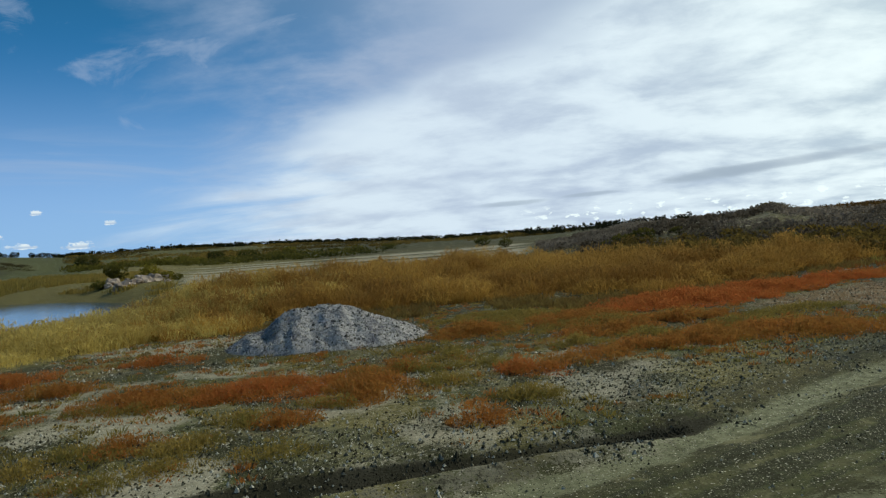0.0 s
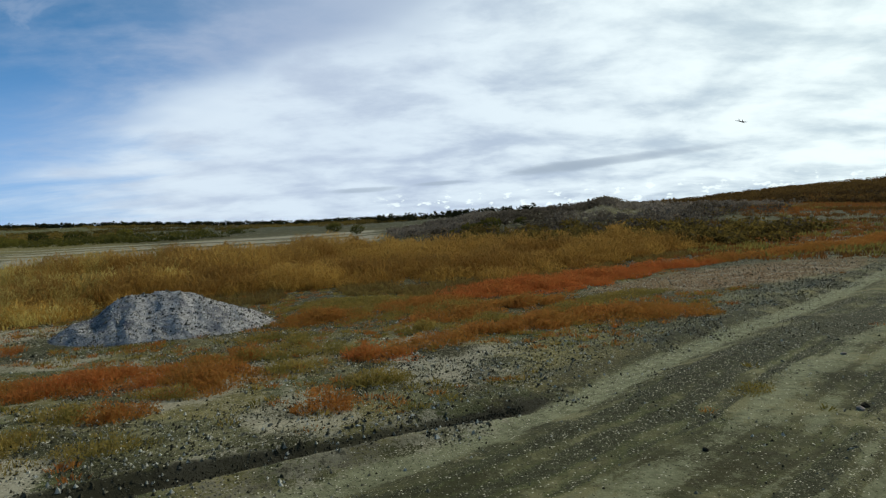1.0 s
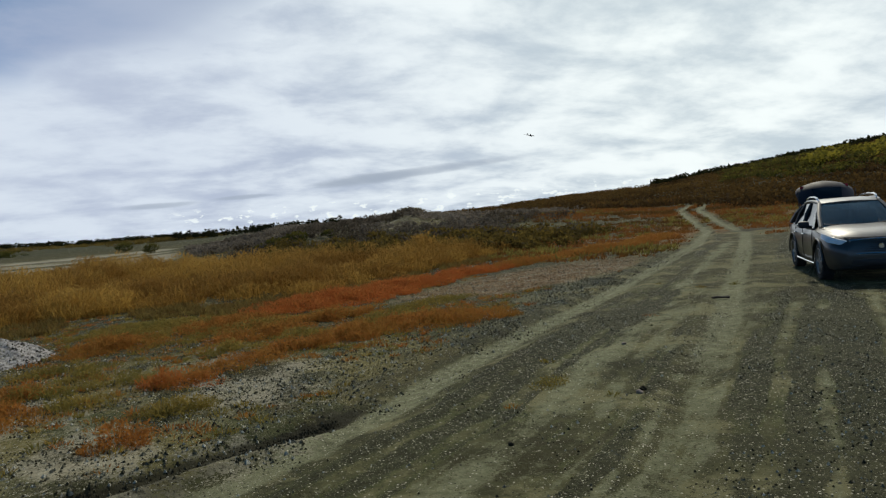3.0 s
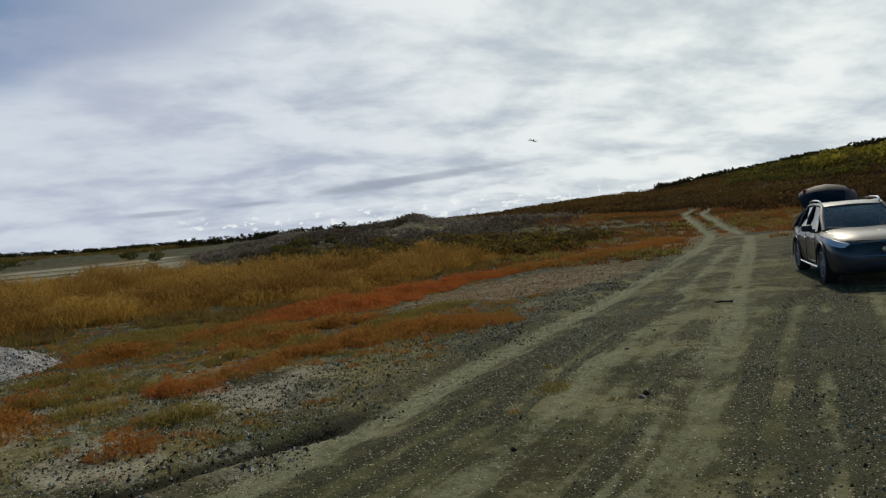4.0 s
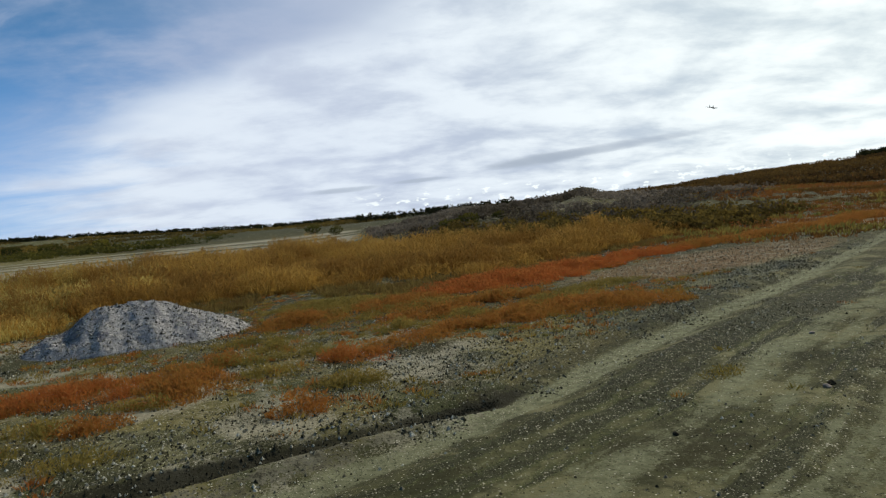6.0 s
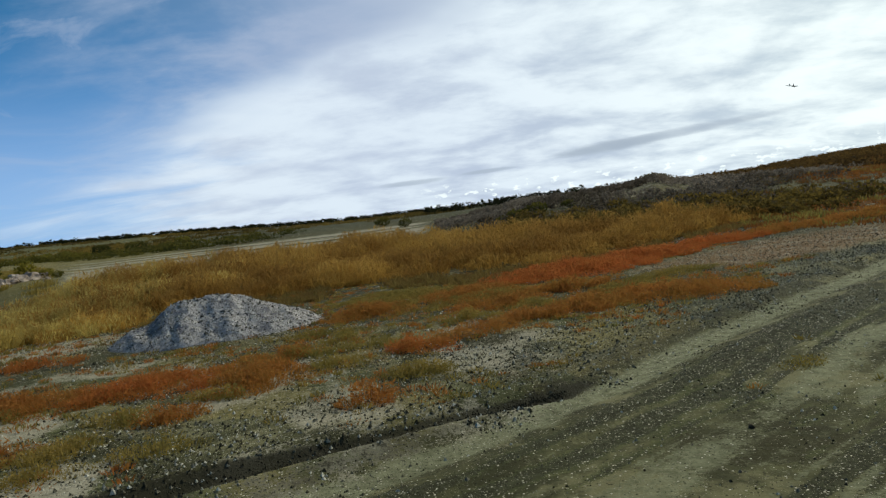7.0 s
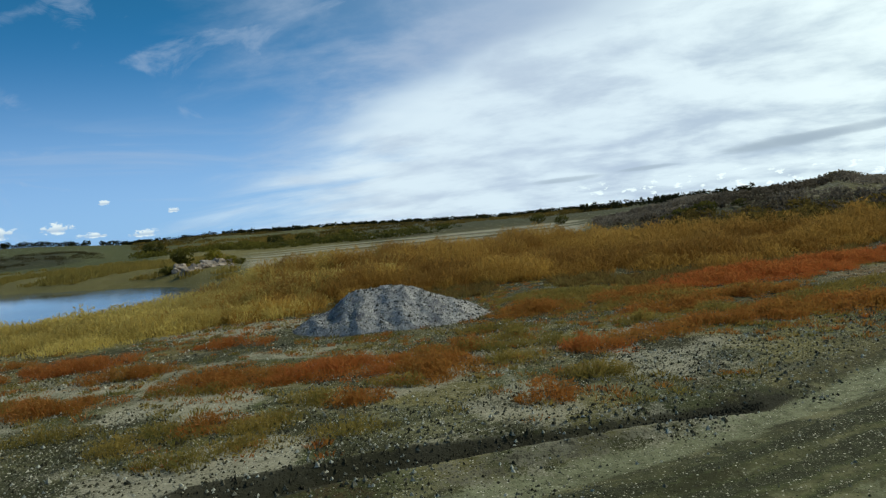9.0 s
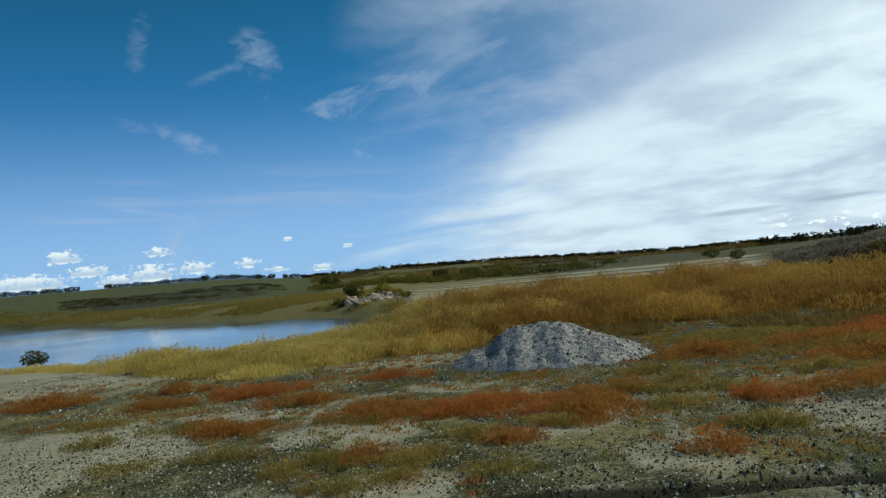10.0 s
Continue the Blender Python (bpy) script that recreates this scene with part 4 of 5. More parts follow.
def octa_stones(name, mat, x, y, size, label, z=None, kind="stuff", sink=0.0):
    """Small faceted stones bedded to their middles, as one object."""
    m = len(x)
    corner = np.array([(1, 0, -0.3), (-1, 0, -0.3), (0, 1, -0.3), (0, -1, -0.3), (0, 0, 1)], float)
    tri = np.array([(0, 2, 4), (2, 1, 4), (1, 3, 4), (3, 0, 4)])
    jit = corner[None] * rng.uniform(0.65, 1.25, (m, 5, 1)) * rng.uniform(0.7, 1.3, (m, 1, 3))
    turn = rng.uniform(0, 2 * np.pi, m)
    c, s = np.cos(turn)[:, None], np.sin(turn)[:, None]
    jx, jy = jit[..., 0] * c - jit[..., 1] * s, jit[..., 0] * s + jit[..., 1] * c
    z = height(x, y) if z is None else z
    verts = np.stack([x[:, None] + jx * size[:, None], y[:, None] + jy * size[:, None], z[:, None] + (jit[..., 2] * 0.85 + sink) * size[:, None]], -1).reshape(-1, 3)
    faces = (np.arange(m)[:, None, None] * 5 + tri[None]).reshape(-1, 3)
    return tagged(sheet_mesh(name, verts, faces, mat), label, "stones", kind=kind)


def build_pebbles():
    az, d, x, y = scatter(300000, -66, 56, 4.4, 27, 0.72)
    patchy = ramp(wave(x, y, 0.7, 131, 3), 0.46, 0.60)
    grey_flat = ramp(np.hypot(((x - 11.8) * 0.93 + (y - 17.0) * 0.36) / 6.4, ((y - 17.0) * 0.93 - (x - 11.8) * 0.36) / 2.1), 1.25, 0.6)
    yard = yard_area(x, y)
    near_rut = ramp(np.abs(right_of_road_edge(x, y) + 1.6), 1.3, 0.5)
    patchy = np.maximum(patchy, 0.7 * near_rut)
    chance = (1 - yard) * (0.10 + 0.85 * patchy) + yard * (0.15 + 0.85 * patchy) * (0.10 + 0.55 * ramp(road_stripes(x, y), 0.58, 0.42))
    keep = rng.uniform(size=len(x)) < np.maximum(chance * (1 - grey_flat), 0.42 * grey_flat)
    keep &= d < np.interp(az, GRASS_AZ, GRASS_NEAR) + 0.5
    x, y = x[keep], y[keep]
    pick = rng.uniform(size=len(x))
    size = 0.0055 + 0.014 * rng.uniform(size=len(x)) ** 2.2 + 0.010 * (pick < 0.04)
    size = size * (1 + 0.45 * (1 - yard[keep]))
    octa_stones("pebbles", PEBBLE, x, y, size, "scattered white, grey and dark pebbles")
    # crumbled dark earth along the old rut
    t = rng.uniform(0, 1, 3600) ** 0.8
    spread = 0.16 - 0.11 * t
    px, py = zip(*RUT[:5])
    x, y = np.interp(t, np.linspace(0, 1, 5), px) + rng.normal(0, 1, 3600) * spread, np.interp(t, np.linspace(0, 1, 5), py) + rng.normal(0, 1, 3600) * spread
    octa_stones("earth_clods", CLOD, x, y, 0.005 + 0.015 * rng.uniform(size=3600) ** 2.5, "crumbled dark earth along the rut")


PILE_AT, PILE_SIZE, PILE_TURN = (-2.80, 14.85), (2.15, 1.55), 10.0


def pile_height(x, y):
    """A flat-topped tip of gravel with a low lobe at one end, a long tail at the other and a scooped face."""
    c, s = math.cos(radians(PILE_TURN)), math.sin(radians(PILE_TURN))
    dx, dy = x - PILE_AT[0], y - PILE_AT[1]
    u, v = (dx * c + dy * s) / PILE_SIZE[0], (dy * c - dx * s) / PILE_SIZE[1]
    u, v = u + 0.10 * (wave(x, y, 0.8, 141, 3) - 0.5), v + 0.22 * (wave(x, y, 0.9, 147, 3) - 0.5)
    crest = np.interp(u, [-1.04, -0.90, -0.76, -0.66, -0.54, -0.40, -0.27, -0.05, 0.12, 0.28, 0.45, 0.58, 0.66, 0.80, 1.03], [0, 0.17, 0.31, 0.36, 0.45, 0.67, 0.79, 0.83, 0.81, 0.72, 0.55, 0.43, 0.39, 0.26, 0])
    reach = np.sqrt(np.clip(1.04 - u * u, 0.0, 1)) * 0.85 + 0.05
    across = np.clip(np.abs(v) / reach, 0, 1)
    h = crest * (1 - across ** 1.45) ** 0.92
    # the scooped face and the gullies beside it
    for pu, pv, ru, rv, deep in ((-0.14, -0.40, 0.16, 0.30, 0.15), (0.22, -0.42, 0.06, 0.30, 0.07), (-0.58, -0.30, 0.07, 0.25, 0.09), (0.52, -0.30, 0.08, 0.22, 0.05), (-0.36, -0.55, 0.05, 0.25, 0.05)):
        h = h - deep * np.exp(-((u - pu) / ru) ** 2 - ((v - pv) / rv) ** 2) * ramp(h, 0.03, 0.2)
    return h + ((wave(x, y, 0.32, 143, 4) - 0.5) * 0.13 + (wave(x, y, 0.11, 149, 2) - 0.5) * 0.03) * ramp(h, 0.02, 0.18)


def build_pile():
    k = 220
    gx, gy = np.meshgrid(np.linspace(-1.2, 1.2, k), np.linspace(-1.25, 1.25, int(k * 0.75)))
    x, y = PILE_AT[0] + gx.ravel() * PILE_SIZE[0], PILE_AT[1] + gy.ravel() * PILE_SIZE[1]
    h = pile_height(x, y)
    z = height(x, y) + h - 0.03 + 0.012 * wave(x, y, 0.09, 145, 2) * ramp(h, 0.02, 0.1)
    i, j = np.meshgrid(np.arange(gx.shape[0] - 1), np.arange(k - 1), indexing="ij")
    q = np.stack([i * k + j, i * k + j + 1, (i + 1) * k + j + 1, (i + 1) * k + j], -1).reshape(-1, 4)
    q = q[(h[q] > 0.012).any(1)]
    used, back = np.unique(q, return_inverse=True)
    ob = sheet_mesh("gravel_mound", np.stack([x, y, z], -1)[used], back.reshape(q.shape), PILE, None, True)
    tagged(ob, "low heap of pale grey crushed gravel on stony ground", "gravel pile")
    x = PILE_AT[0] + rng.uniform(-1.3, 1.3, 14000) * PILE_SIZE[0]
    y = PILE_AT[1] + rng.uniform(-1.4, 0.9, 14000) * PILE_SIZE[1]
    h = pile_height(x, y)
    keep = (h > 0.01) | (rng.uniform(size=14000) < 0.06)
    x, y, h = x[keep], y[keep], h[keep]
    size = 0.007 + 0.018 * rng.uniform(size=len(x)) ** 3 + 0.022 * (rng.uniform(size=len(x)) < 0.03)
    octa_stones("loose_gravel", LOOSE, x, y, size, "loose grey stones on and round the gravel heap", height(x, y) + np.maximum(h, 0) - 0.02)


def build_scrub():
    # grey sage on the mound
    az, d, x, y = scatter(2600, -40, -7, 42, 84)
    keep = (wave(x, y, 6.0, 151, 3) > 0.44) & (rng.uniform(-39, -31, len(az)) < az)
    az, d, x, y = az[keep], d[keep], x[keep], y[keep]
    k = len(x)
    bushes("sage_scrub", SAGE, x, y, rng.uniform(0.30, 0.85, k), rng.uniform(0.25, 0.75, k), 54, 0.14, ramp(wave(x, y, 8.0, 153, 3), 0.35, 0.60) * ramp(d, 44, 60) + 0.15 + rng.normal(0, 0.15, k), "grey-brown sage scrub covering the low mound", "scrub")
    # dark olive shrubs at the foot of the mound
    az, d, x, y = scatter(520, -41, -12, 31, 47)
    keep = (wave(x, y, 5.0, 155, 3) > 0.42) & (rng.uniform(-42, -29, len(az)) < az) & (d > np.interp(az, [-46, -36, -24, -12], [36, 34, 31, 40]))
    az, d, x, y = az[keep], d[keep], x[keep], y[keep]
    k = len(x)
    bushes("olive_shrubs", OCHRE_SHRUB, x, y, rng.uniform(0.5, 1.1, k), rng.uniform(0.4, 1.0, k), 120, 0.11, rng.uniform(0.1, 0.6, k), "dark olive shrubs along the foot of the mound", "shrubs")
    # brown brush over the slope on either side of the road
    az, d, x, y = scatter(5200, -68, -25, 58, 215, 0.8)
    dl, _ = line_distance(x, y, TRACK_LEFT)
    dr, _ = line_distance(x, y, TRACK_RIGHT)
    keep = (np.minimum(dl, dr) > np.interp(d, [60, 76, 86], [1.0, 0.6, 0.0])) & (d > np.interp(az, [-68, -50, -46, -36, -25], [58, 66, 74, 72, 82])) & (wave(x, y, 11.0, 157, 3) > 0.27)
    az, d, x, y = az[keep], d[keep], x[keep], y[keep]
    k = len(x)
    bushes("brown_brush", BRUSH, x, y, rng.uniform(0.8, 1.9, k), rng.uniform(0.4, 1.1, k), 36, 0.14, ramp(wave(x, y, 14.0, 159, 3), 0.3, 0.7) + rng.normal(0, 0.15, k), "brown and rust autumn brush over the slope", "brush")
    # rust-coloured low growth on both sides of the track
    az, d, x, y = scatter(9000, -63, -29, 25, 80, 0.8)
    dl, _ = line_distance(x, y, TRACK_LEFT)
    dr, _ = line_distance(x, y, TRACK_RIGHT)
    keep = (np.minimum(dl, dr) > 0.55) & (rng.uniform(size=len(x)) > yard_area(x, y) * 1.4) & (wave(x, y, 4.0, 171, 3) > 0.38)
    keep &= np.hypot(x - 15.6, y - 9.9) > 4
    x, y, d = x[keep], y[keep], d[keep]
    k = len(x)
    blades("rust_growth", RUST, x, y, rng.uniform(0.10, 0.32, k) * (0.8 + 0.5 * ramp(d, 40, 70)), rng.uniform(0.15, 0.4, k), 9, 0.04, 0.9, ramp(wave(x, y, 5.0, 173, 2), 0.3, 0.7) + rng.normal(0, 0.2, k), "rust-brown low growth beside the track", "ground plants")
    x2, y2 = x[::3] + 0.4, y[::3] + 0.3
    keep = wave(x2, y2, 6.0, 175, 3) > 0.48
    x2, y2 = x2[keep], y2[keep]
    k = len(x2)
    blades("olive_growth", OLIVE_PLANT, x2, y2, rng.uniform(0.15, 0.4, k), rng.uniform(0.2, 0.45, k), 10, 0.045, 0.9, rng.uniform(0, 0.6, k), "olive low growth beside the track", "ground plants")
    # pale weed stalks on the crest
    az, d, x, y = scatter(170, -46, -27, 84, 100)
    k = len(x)
    blades("crest_weeds", RUST, x, y, rng.uniform(0.5, 1.6, k), np.full(k, 0.35), 7, 0.06, 0.2, rng.uniform(0.1, 0.7, k), "pale dead weed stalks along the crest", "weeds")
    # reddish low shrubs before the mound
    x, y = np.array([12.6, 13.6, 14.4, 15.1]), np.array([26.0, 26.8, 27.0, 27.8])
    bushes("maroon_shrubs", BRUSH, x, y, np.array([0.5, 0.6, 0.45, 0.5]), np.array([0.35, 0.4, 0.35, 0.3]), 90, 0.14, np.array([0.0, 0.1, 0.0, 0.1]), "dark maroon low shrubs at the edge of the grass", "shrubs")


def build_far_woods():
    # shrub belts on the far slope
    az, d, x, y = scatter(420, 3, 29, 128, 190, 1.0)
    keep = wave(x, y, 26.0, 161, 3) > np.interp(az, [3, 10, 16, 29], [0.58, 0.50, 0.42, 0.46])
    az, d, x, y = az[keep], d[keep], x[keep], y[keep]
    k = len(x)
    size = rng.uniform(0.5, 1.5, k) * (0.7 + 0.8 * wave(x, y, 18.0, 187, 2))
    bushes("valley_shrubs", WILLOW, x, y, size * 1.2, size * 0.9, 60, 0.14, 0.04 + 0.25 * ramp(wave(x, y, 30.0, 163, 2), 0.5, 0.7) + rng.normal(0, 0.05, k), "dark olive shrubs along the foot of the far slope", "shrubs")
    az, d, x, y = scatter(2600, -10, 29, 230, 560, 1.0)
    keep = wave(x, y, 45.0, 161, 3) > 0.54
    az, d, x, y = az[keep], d[keep], x[keep], y[keep]
    k = len(x)
    size = rng.uniform(0.8, 2.0, k) * (0.6 + 0.5 * ramp(d, 120, 400))
    bushes("far_shrubs", OCHRE_SHRUB, x, y, size * 1.5, size * 0.8, 36, 0.17, 0.25 + 0.6 * ramp(wave(x, y, 60.0, 163, 2), 0.4, 0.6) + rng.normal(0, 0.15, k), "belts of ochre and olive shrubs on the far slope", "shrubs")
    az, d, x, y = scatter(420, 31, 47, 168, 250)
    keep = wave(x, y, 30.0, 169, 3) > 0.45
    az, d, x, y = az[keep], d[keep], x[keep], y[keep]
    k = len(x)
    bushes("terrace_scrub", TERRACE, x, y, rng.uniform(0.6, 1.8, k), rng.uniform(0.3, 0.9, k), 60, 0.13, rng.uniform(0, 0.6, k), "dark olive scrub on the terrace beyond the lake", "scrub")
    # woods along the far ridge
    az, d, x, y = scatter(900, -9, 29.5, 600, 650)
    keep = wave(x, y, 26.0, 165, 3) > 0.37
    x, y = x[keep], y[keep]
    k = len(x)
    size = rng.uniform(1.6, 3.4, k)
    bushes("far_woods", WOODS, x, y, size, size * 1.5, 44, 0.18, rng.uniform(0, 1, k), "dark line of trees along the far ridge", "woods", 0.15)
    az, d, x, y = scatter(230, -19, -6, 250, 330)
    k = len(x)
    size = rng.uniform(0.8, 1.9, k)
    bushes("spruce_line", WOODS, x, y, size * 0.7, size * 1.9, 44, 0.16, rng.uniform(0, 0.5, k), "dark spruces behind the mound", "woods", 0.05)
    # dark wood along the top of the near hill
    az, d, x, y = scatter(1100, -70, -44, 206, 240)
    k = len(x)
    size = rng.uniform(0.9, 2.0, k)
    bushes("hill_woods", WOODS, x, y, size, size * 1.35, 40, 0.18, rng.uniform(0, 1, k), "dark trees along the top of the hill", "woods", 0.1)
    az, d, x, y = scatter(900, -70, -49, 100, 205)
    keep = wave(x, y, 22.0, 167, 3) > 0.42
    x, y = x[keep], y[keep]
    k = len(x)
    size = rng.uniform(0.6, 1.6, k)
    bushes("hill_shrubs", WILLOW, x, y, size * 1.2, size, 60, 0.14, rng.uniform(0.0, 0.22, k), "olive shrubs over the hillside", "shrubs")
    az, d, x, y = scatter(70, -64, -55, 130, 170)
    k = len(x)
    size = rng.uniform(1.2, 2.4, k)
    bushes("yellow_thicket", WILLOW, x, y, size * 1.3, size, 80, 0.14, rng.uniform(0.6, 1.0, k), "yellow-green autumn thicket on the hillside", "shrubs")


def leafy_thing(name, mat, label, category, x, y, wide, tall, count, leaf, tint, trunk=0.3, group=""):
    """One bush or tree: trunk with limbs, and a crown of small leaf sprays."""
    z = float(height(np.array([x]), np.array([y]))[0])
    ob = thing(name, label, category, pose(x, y, z - 0.05), group)
    bm = bmesh.new()
    limbs = [((0, 0, 0), (0.03 * tall, 0, tall * (trunk + 0.25)), 0.035 * tall)]
    for k in range(5):
        a = k * 2.4 + x
        limbs.append(((0.02 * tall, 0, tall * trunk * (0.5 + 0.1 * k)), (math.cos(a) * wide * 0.55, math.sin(a) * wide * 0.55, tall * (trunk + 0.35)), 0.015 * tall))
    for a, b, r in limbs:
        way = Vector(b) - Vector(a)
        m = Matrix.Translation((Vector(a) + Vector(b)) / 2) @ way.to_track_quat("Z", "Y").to_matrix().to_4x4()
        bmesh.ops.create_cone(bm, cap_ends=True, segments=6, radius1=r, radius2=r * 0.4, depth=way.length, matrix=m)
    part("trunk", bm, BARK, ob)
    verts, faces, up = leafy_arrays(np.zeros(1), np.zeros(1), np.array([tall * trunk * 0.6]), np.array([wide]), np.array([tall * (1 - trunk * 0.6)]), count, leaf)
    crown = sheet_mesh("crown", verts, faces, mat, {"up": np.clip(up, 0, 1), "tint": np.full(len(verts), tint)})
    crown.parent = ob
    return ob


def build_trees():
    # single trees on the crest of the hill beyond the lake
    kinds = []
    for k in range(4):
        kinds.append(leafy_thing("tree", WOODS, "dark round-crowned tree on the hill crest", "tree", *polar(31 + 2 * k, 610), 2.4 + 0.4 * k, 4.0 + 0.4 * k, 220, 0.13, 0.2 + 0.2 * k, 0.10, "trees on the hill crest"))
    az = 29.6
    k = 0
    while az < 56:
        if not (44.0 < az < 45.6 or 31.2 < az < 31.7):
            x, y = polar(az, 606 + 14 * math.sin(az * 3.1))
            z = float(height(np.array([x]), np.array([y]))[0])
            s = 0.85 + 0.3 * abs(math.sin(az * 7.3))
            copy_thing(kinds[k % 4], pose(x, y, z - 0.35, 0, 0, az * 50) @ Matrix.Scale(s * 0.8, 4))
        az += 0.20 + 0.20 * abs(math.sin(az * 5.7))
        k += 1
    # bushes by the spit of the lake
    leafy_thing("bush", WILLOW, "dark olive bush by the boulders on the shore", "bush", *polar(25.8, 69), 1.1, 1.9, 420, 0.10, 0.15, 0.15, "bushes by the shore")
    leafy_thing("bush", WILLOW, "yellowish bush among the boulders on the shore", "bush", *polar(23.5, 67), 0.8, 1.6, 360, 0.10, 0.75, 0.15, "bushes by the shore")
    leafy_thing("bush", WILLOW, "dark bush at the head of the spit", "bush", *polar(27.6, 150), 2.4, 3.0, 420, 0.10, 0.05, 0.15, "bushes by the shore")
    leafy_thing("bush", WILLOW, "small dark bush on the sandy near shore", "bush", *polar(48.9, 46.0), 0.7, 0.95, 360, 0.10, 0.1, 0.1, "bushes by the shore")
    for az, d, w, h, t in ((26.9, 66, 0.7, 0.9, 0.2), (24.6, 64, 0.5, 0.7, 0.4), (22.3, 66, 0.7, 0.8, 0.5), (21.5, 64, 0.5, 0.6, 0.3)):
        leafy_thing("bush", WILLOW, "low scrubby bush between the boulders", "bush", *polar(az, d), w, h, 240, 0.12, t, 0.1, "bushes by the shore")
    for az, d, w, h, t in ((-24.4, 67, 0.9, 0.7, 0.1), (-25.1, 69, 0.7, 0.8, 0.0), (-23.7, 66, 0.6, 0.45, 0.15), (-17.8, 52, 0.6, 0.6, 0.0), (-12.4, 49, 0.5, 0.55, 0.1)):
        leafy_thing("bush", WILLOW, "dark low bush on the sage mound", "bush", *polar(az, d), w, h, 260, 0.11, t, 0.1, "bushes on the mound")
    for az, d, w, h, t in ((18.6, 190, 2.4, 3.0, 0.0), (16.2, 200, 3.0, 2.6, 0.05), (20.9, 210, 2.0, 2.2, 0.3), (13.0, 230, 2.4, 2.6, 0.4), (-2.6, 118, 1.3, 1.7, 0.1), (-4.4, 96, 1.0, 1.4, 0.1), (-13.5, 48, 0.8, 1.0, 0.0), (-15.2, 50, 0.9, 1.0, 0.05)):
        leafy_thing("bush", WILLOW, "dark olive bush on the far flat", "bush", *polar(az, d), w, h, 300, 0.11, t, 0.15, "bushes on the flat")


def build_boulders():
    for k in range(24):
        az, d = 22.2 + 4.2 * ((k * 0.618) % 1), 62 + 5 * ((k * 0.37) % 1)
        x, y = polar(az, d)
        r = 0.32 + 0.46 * ((k * 0.731) % 1)
        bm = bmesh.new()
        bmesh.ops.create_icosphere(bm, subdivisions=3, radius=r)
        for v in bm.verts:
            v.co *= 0.8 + 0.5 * noise.noise(v.co * 1.7 / r + Vector((k * 9.1, 0, 0))) + 0.12 * noise.noise(v.co * 5 / r)
            v.co.z = v.co.z * 0.75 + r * 0.35
        ob = part("boulder", bm, BOULDER)
        ob.matrix_basis = pose(x, y, float(height(np.array([x]), np.array([y]))[0]) - 0.1, 0, 0, k * 40)
        tagged(smooth(ob, 35), "weathered brown-grey boulder heaped on the lake shore", "boulder", "boulders on the shore")


build_pile()
build_tall_grass()
build_low_plants()
build_scrub()
build_far_woods()
build_trees()
build_boulders()
build_pebbles()


# ---- parked car with its tailgate up ----
PAINT = plain("warm_grey_car_paint", (0.034, 0.036, 0.036), 0.36, 0.3, 0.08, 3.0, 0.5)
BLACK_TRIM = plain("black_plastic", (0.012, 0.012, 0.013), 0.5, 0.0, 0.2)
RUBBER = plain("tyre_rubber", (0.016, 0.016, 0.016), 0.85, 0.0, 0.3)
ALLOY = plain("alloy", (0.34, 0.33, 0.32), 0.42, 1.0, 0.1)
CHROME = plain("bright_metal", (0.75, 0.76, 0.78), 0.15, 1.0, 0.05)
LENS = plain("headlamp_lens", (0.86, 0.88, 0.90), 0.22, 0.0, 0.05, 8.0, 1.0)
TAIL_RED = plain("red_lamp_lens", (0.35, 0.01, 0.012), 0.15, 0.0, 0.05, 8.0, 1.0)
LINING = plain("dark_blue_black_lining", (0.014, 0.015, 0.028), 0.75, 0.0, 0.2)
# the grey car's paint again, with the raised tailgate's shade put into the colour
SHADED_PAINT = plain("shaded_tailgate_paint", (0.006, 0.007, 0.016), 0.65, 0.0, 0.08, 3.0, 0.0)
LEATHER = plain("seat_leather", (0.09, 0.08, 0.07), 0.6, 0.0, 0.15)
WOOD = plain("old_wood", (0.045, 0.033, 0.024), 0.9, 0.0, 0.4, 20.0)
MODEL = plain("black_foam", (0.010, 0.010, 0.011), 0.6, 0.0, 0.1)
MODEL_GREY = plain("grey_foam", (0.10, 0.10, 0.11), 0.6, 0.0, 0.1)


def glass_material():
    mat, n, bsdf = material("car_glass", 0.03)
    n.put(bsdf.inputs["Base Color"], (0.42, 0.52, 0.54, 1.0))
    bsdf.inputs["Transmission Weight"].default_value, bsdf.inputs["IOR"].default_value = 0.85, 1.45
    bsdf.inputs["Specular IOR Level"].default_value = 0.6
    return mat


GLASS = glass_material()
PRIVACY = plain("tinted_glass", (0.006, 0.007, 0.008), 0.06, 0.0, 0.02, 8.0, 0.3)


def loft(sections, close=True, caps=True):
    """A skin over rows of points, each row as long as the next."""
    bm = bmesh.new()
    rows = [[bm.verts.new(p) for p in row] for row in sections]
    n = len(rows[0])
    for a, b in zip(rows, rows[1:]):
        for k in range(n if close else n - 1):
            bm.faces.new((a[k], a[(k + 1) % n], b[(k + 1) % n], b[k]))
    if caps:
        bm.faces.new(rows[0][::-1])
        bm.faces.new(rows[-1])
    bmesh.ops.recalc_face_normals(bm, faces=bm.faces)
    return bm


def box(size, at=(0, 0, 0), bevel=0.0, turn=None):
    bm = bmesh.new()
    bmesh.ops.create_cube(bm, size=1.0, matrix=Matrix.Diagonal((*size, 1)))
    if bevel:
        bmesh.ops.bevel(bm, geom=bm.edges[:], offset=bevel, segments=2, profile=0.6, affect="EDGES")
    bmesh.ops.transform(bm, matrix=Matrix.Translation(at) @ (turn or Matrix()), verts=bm.verts)
    return bm


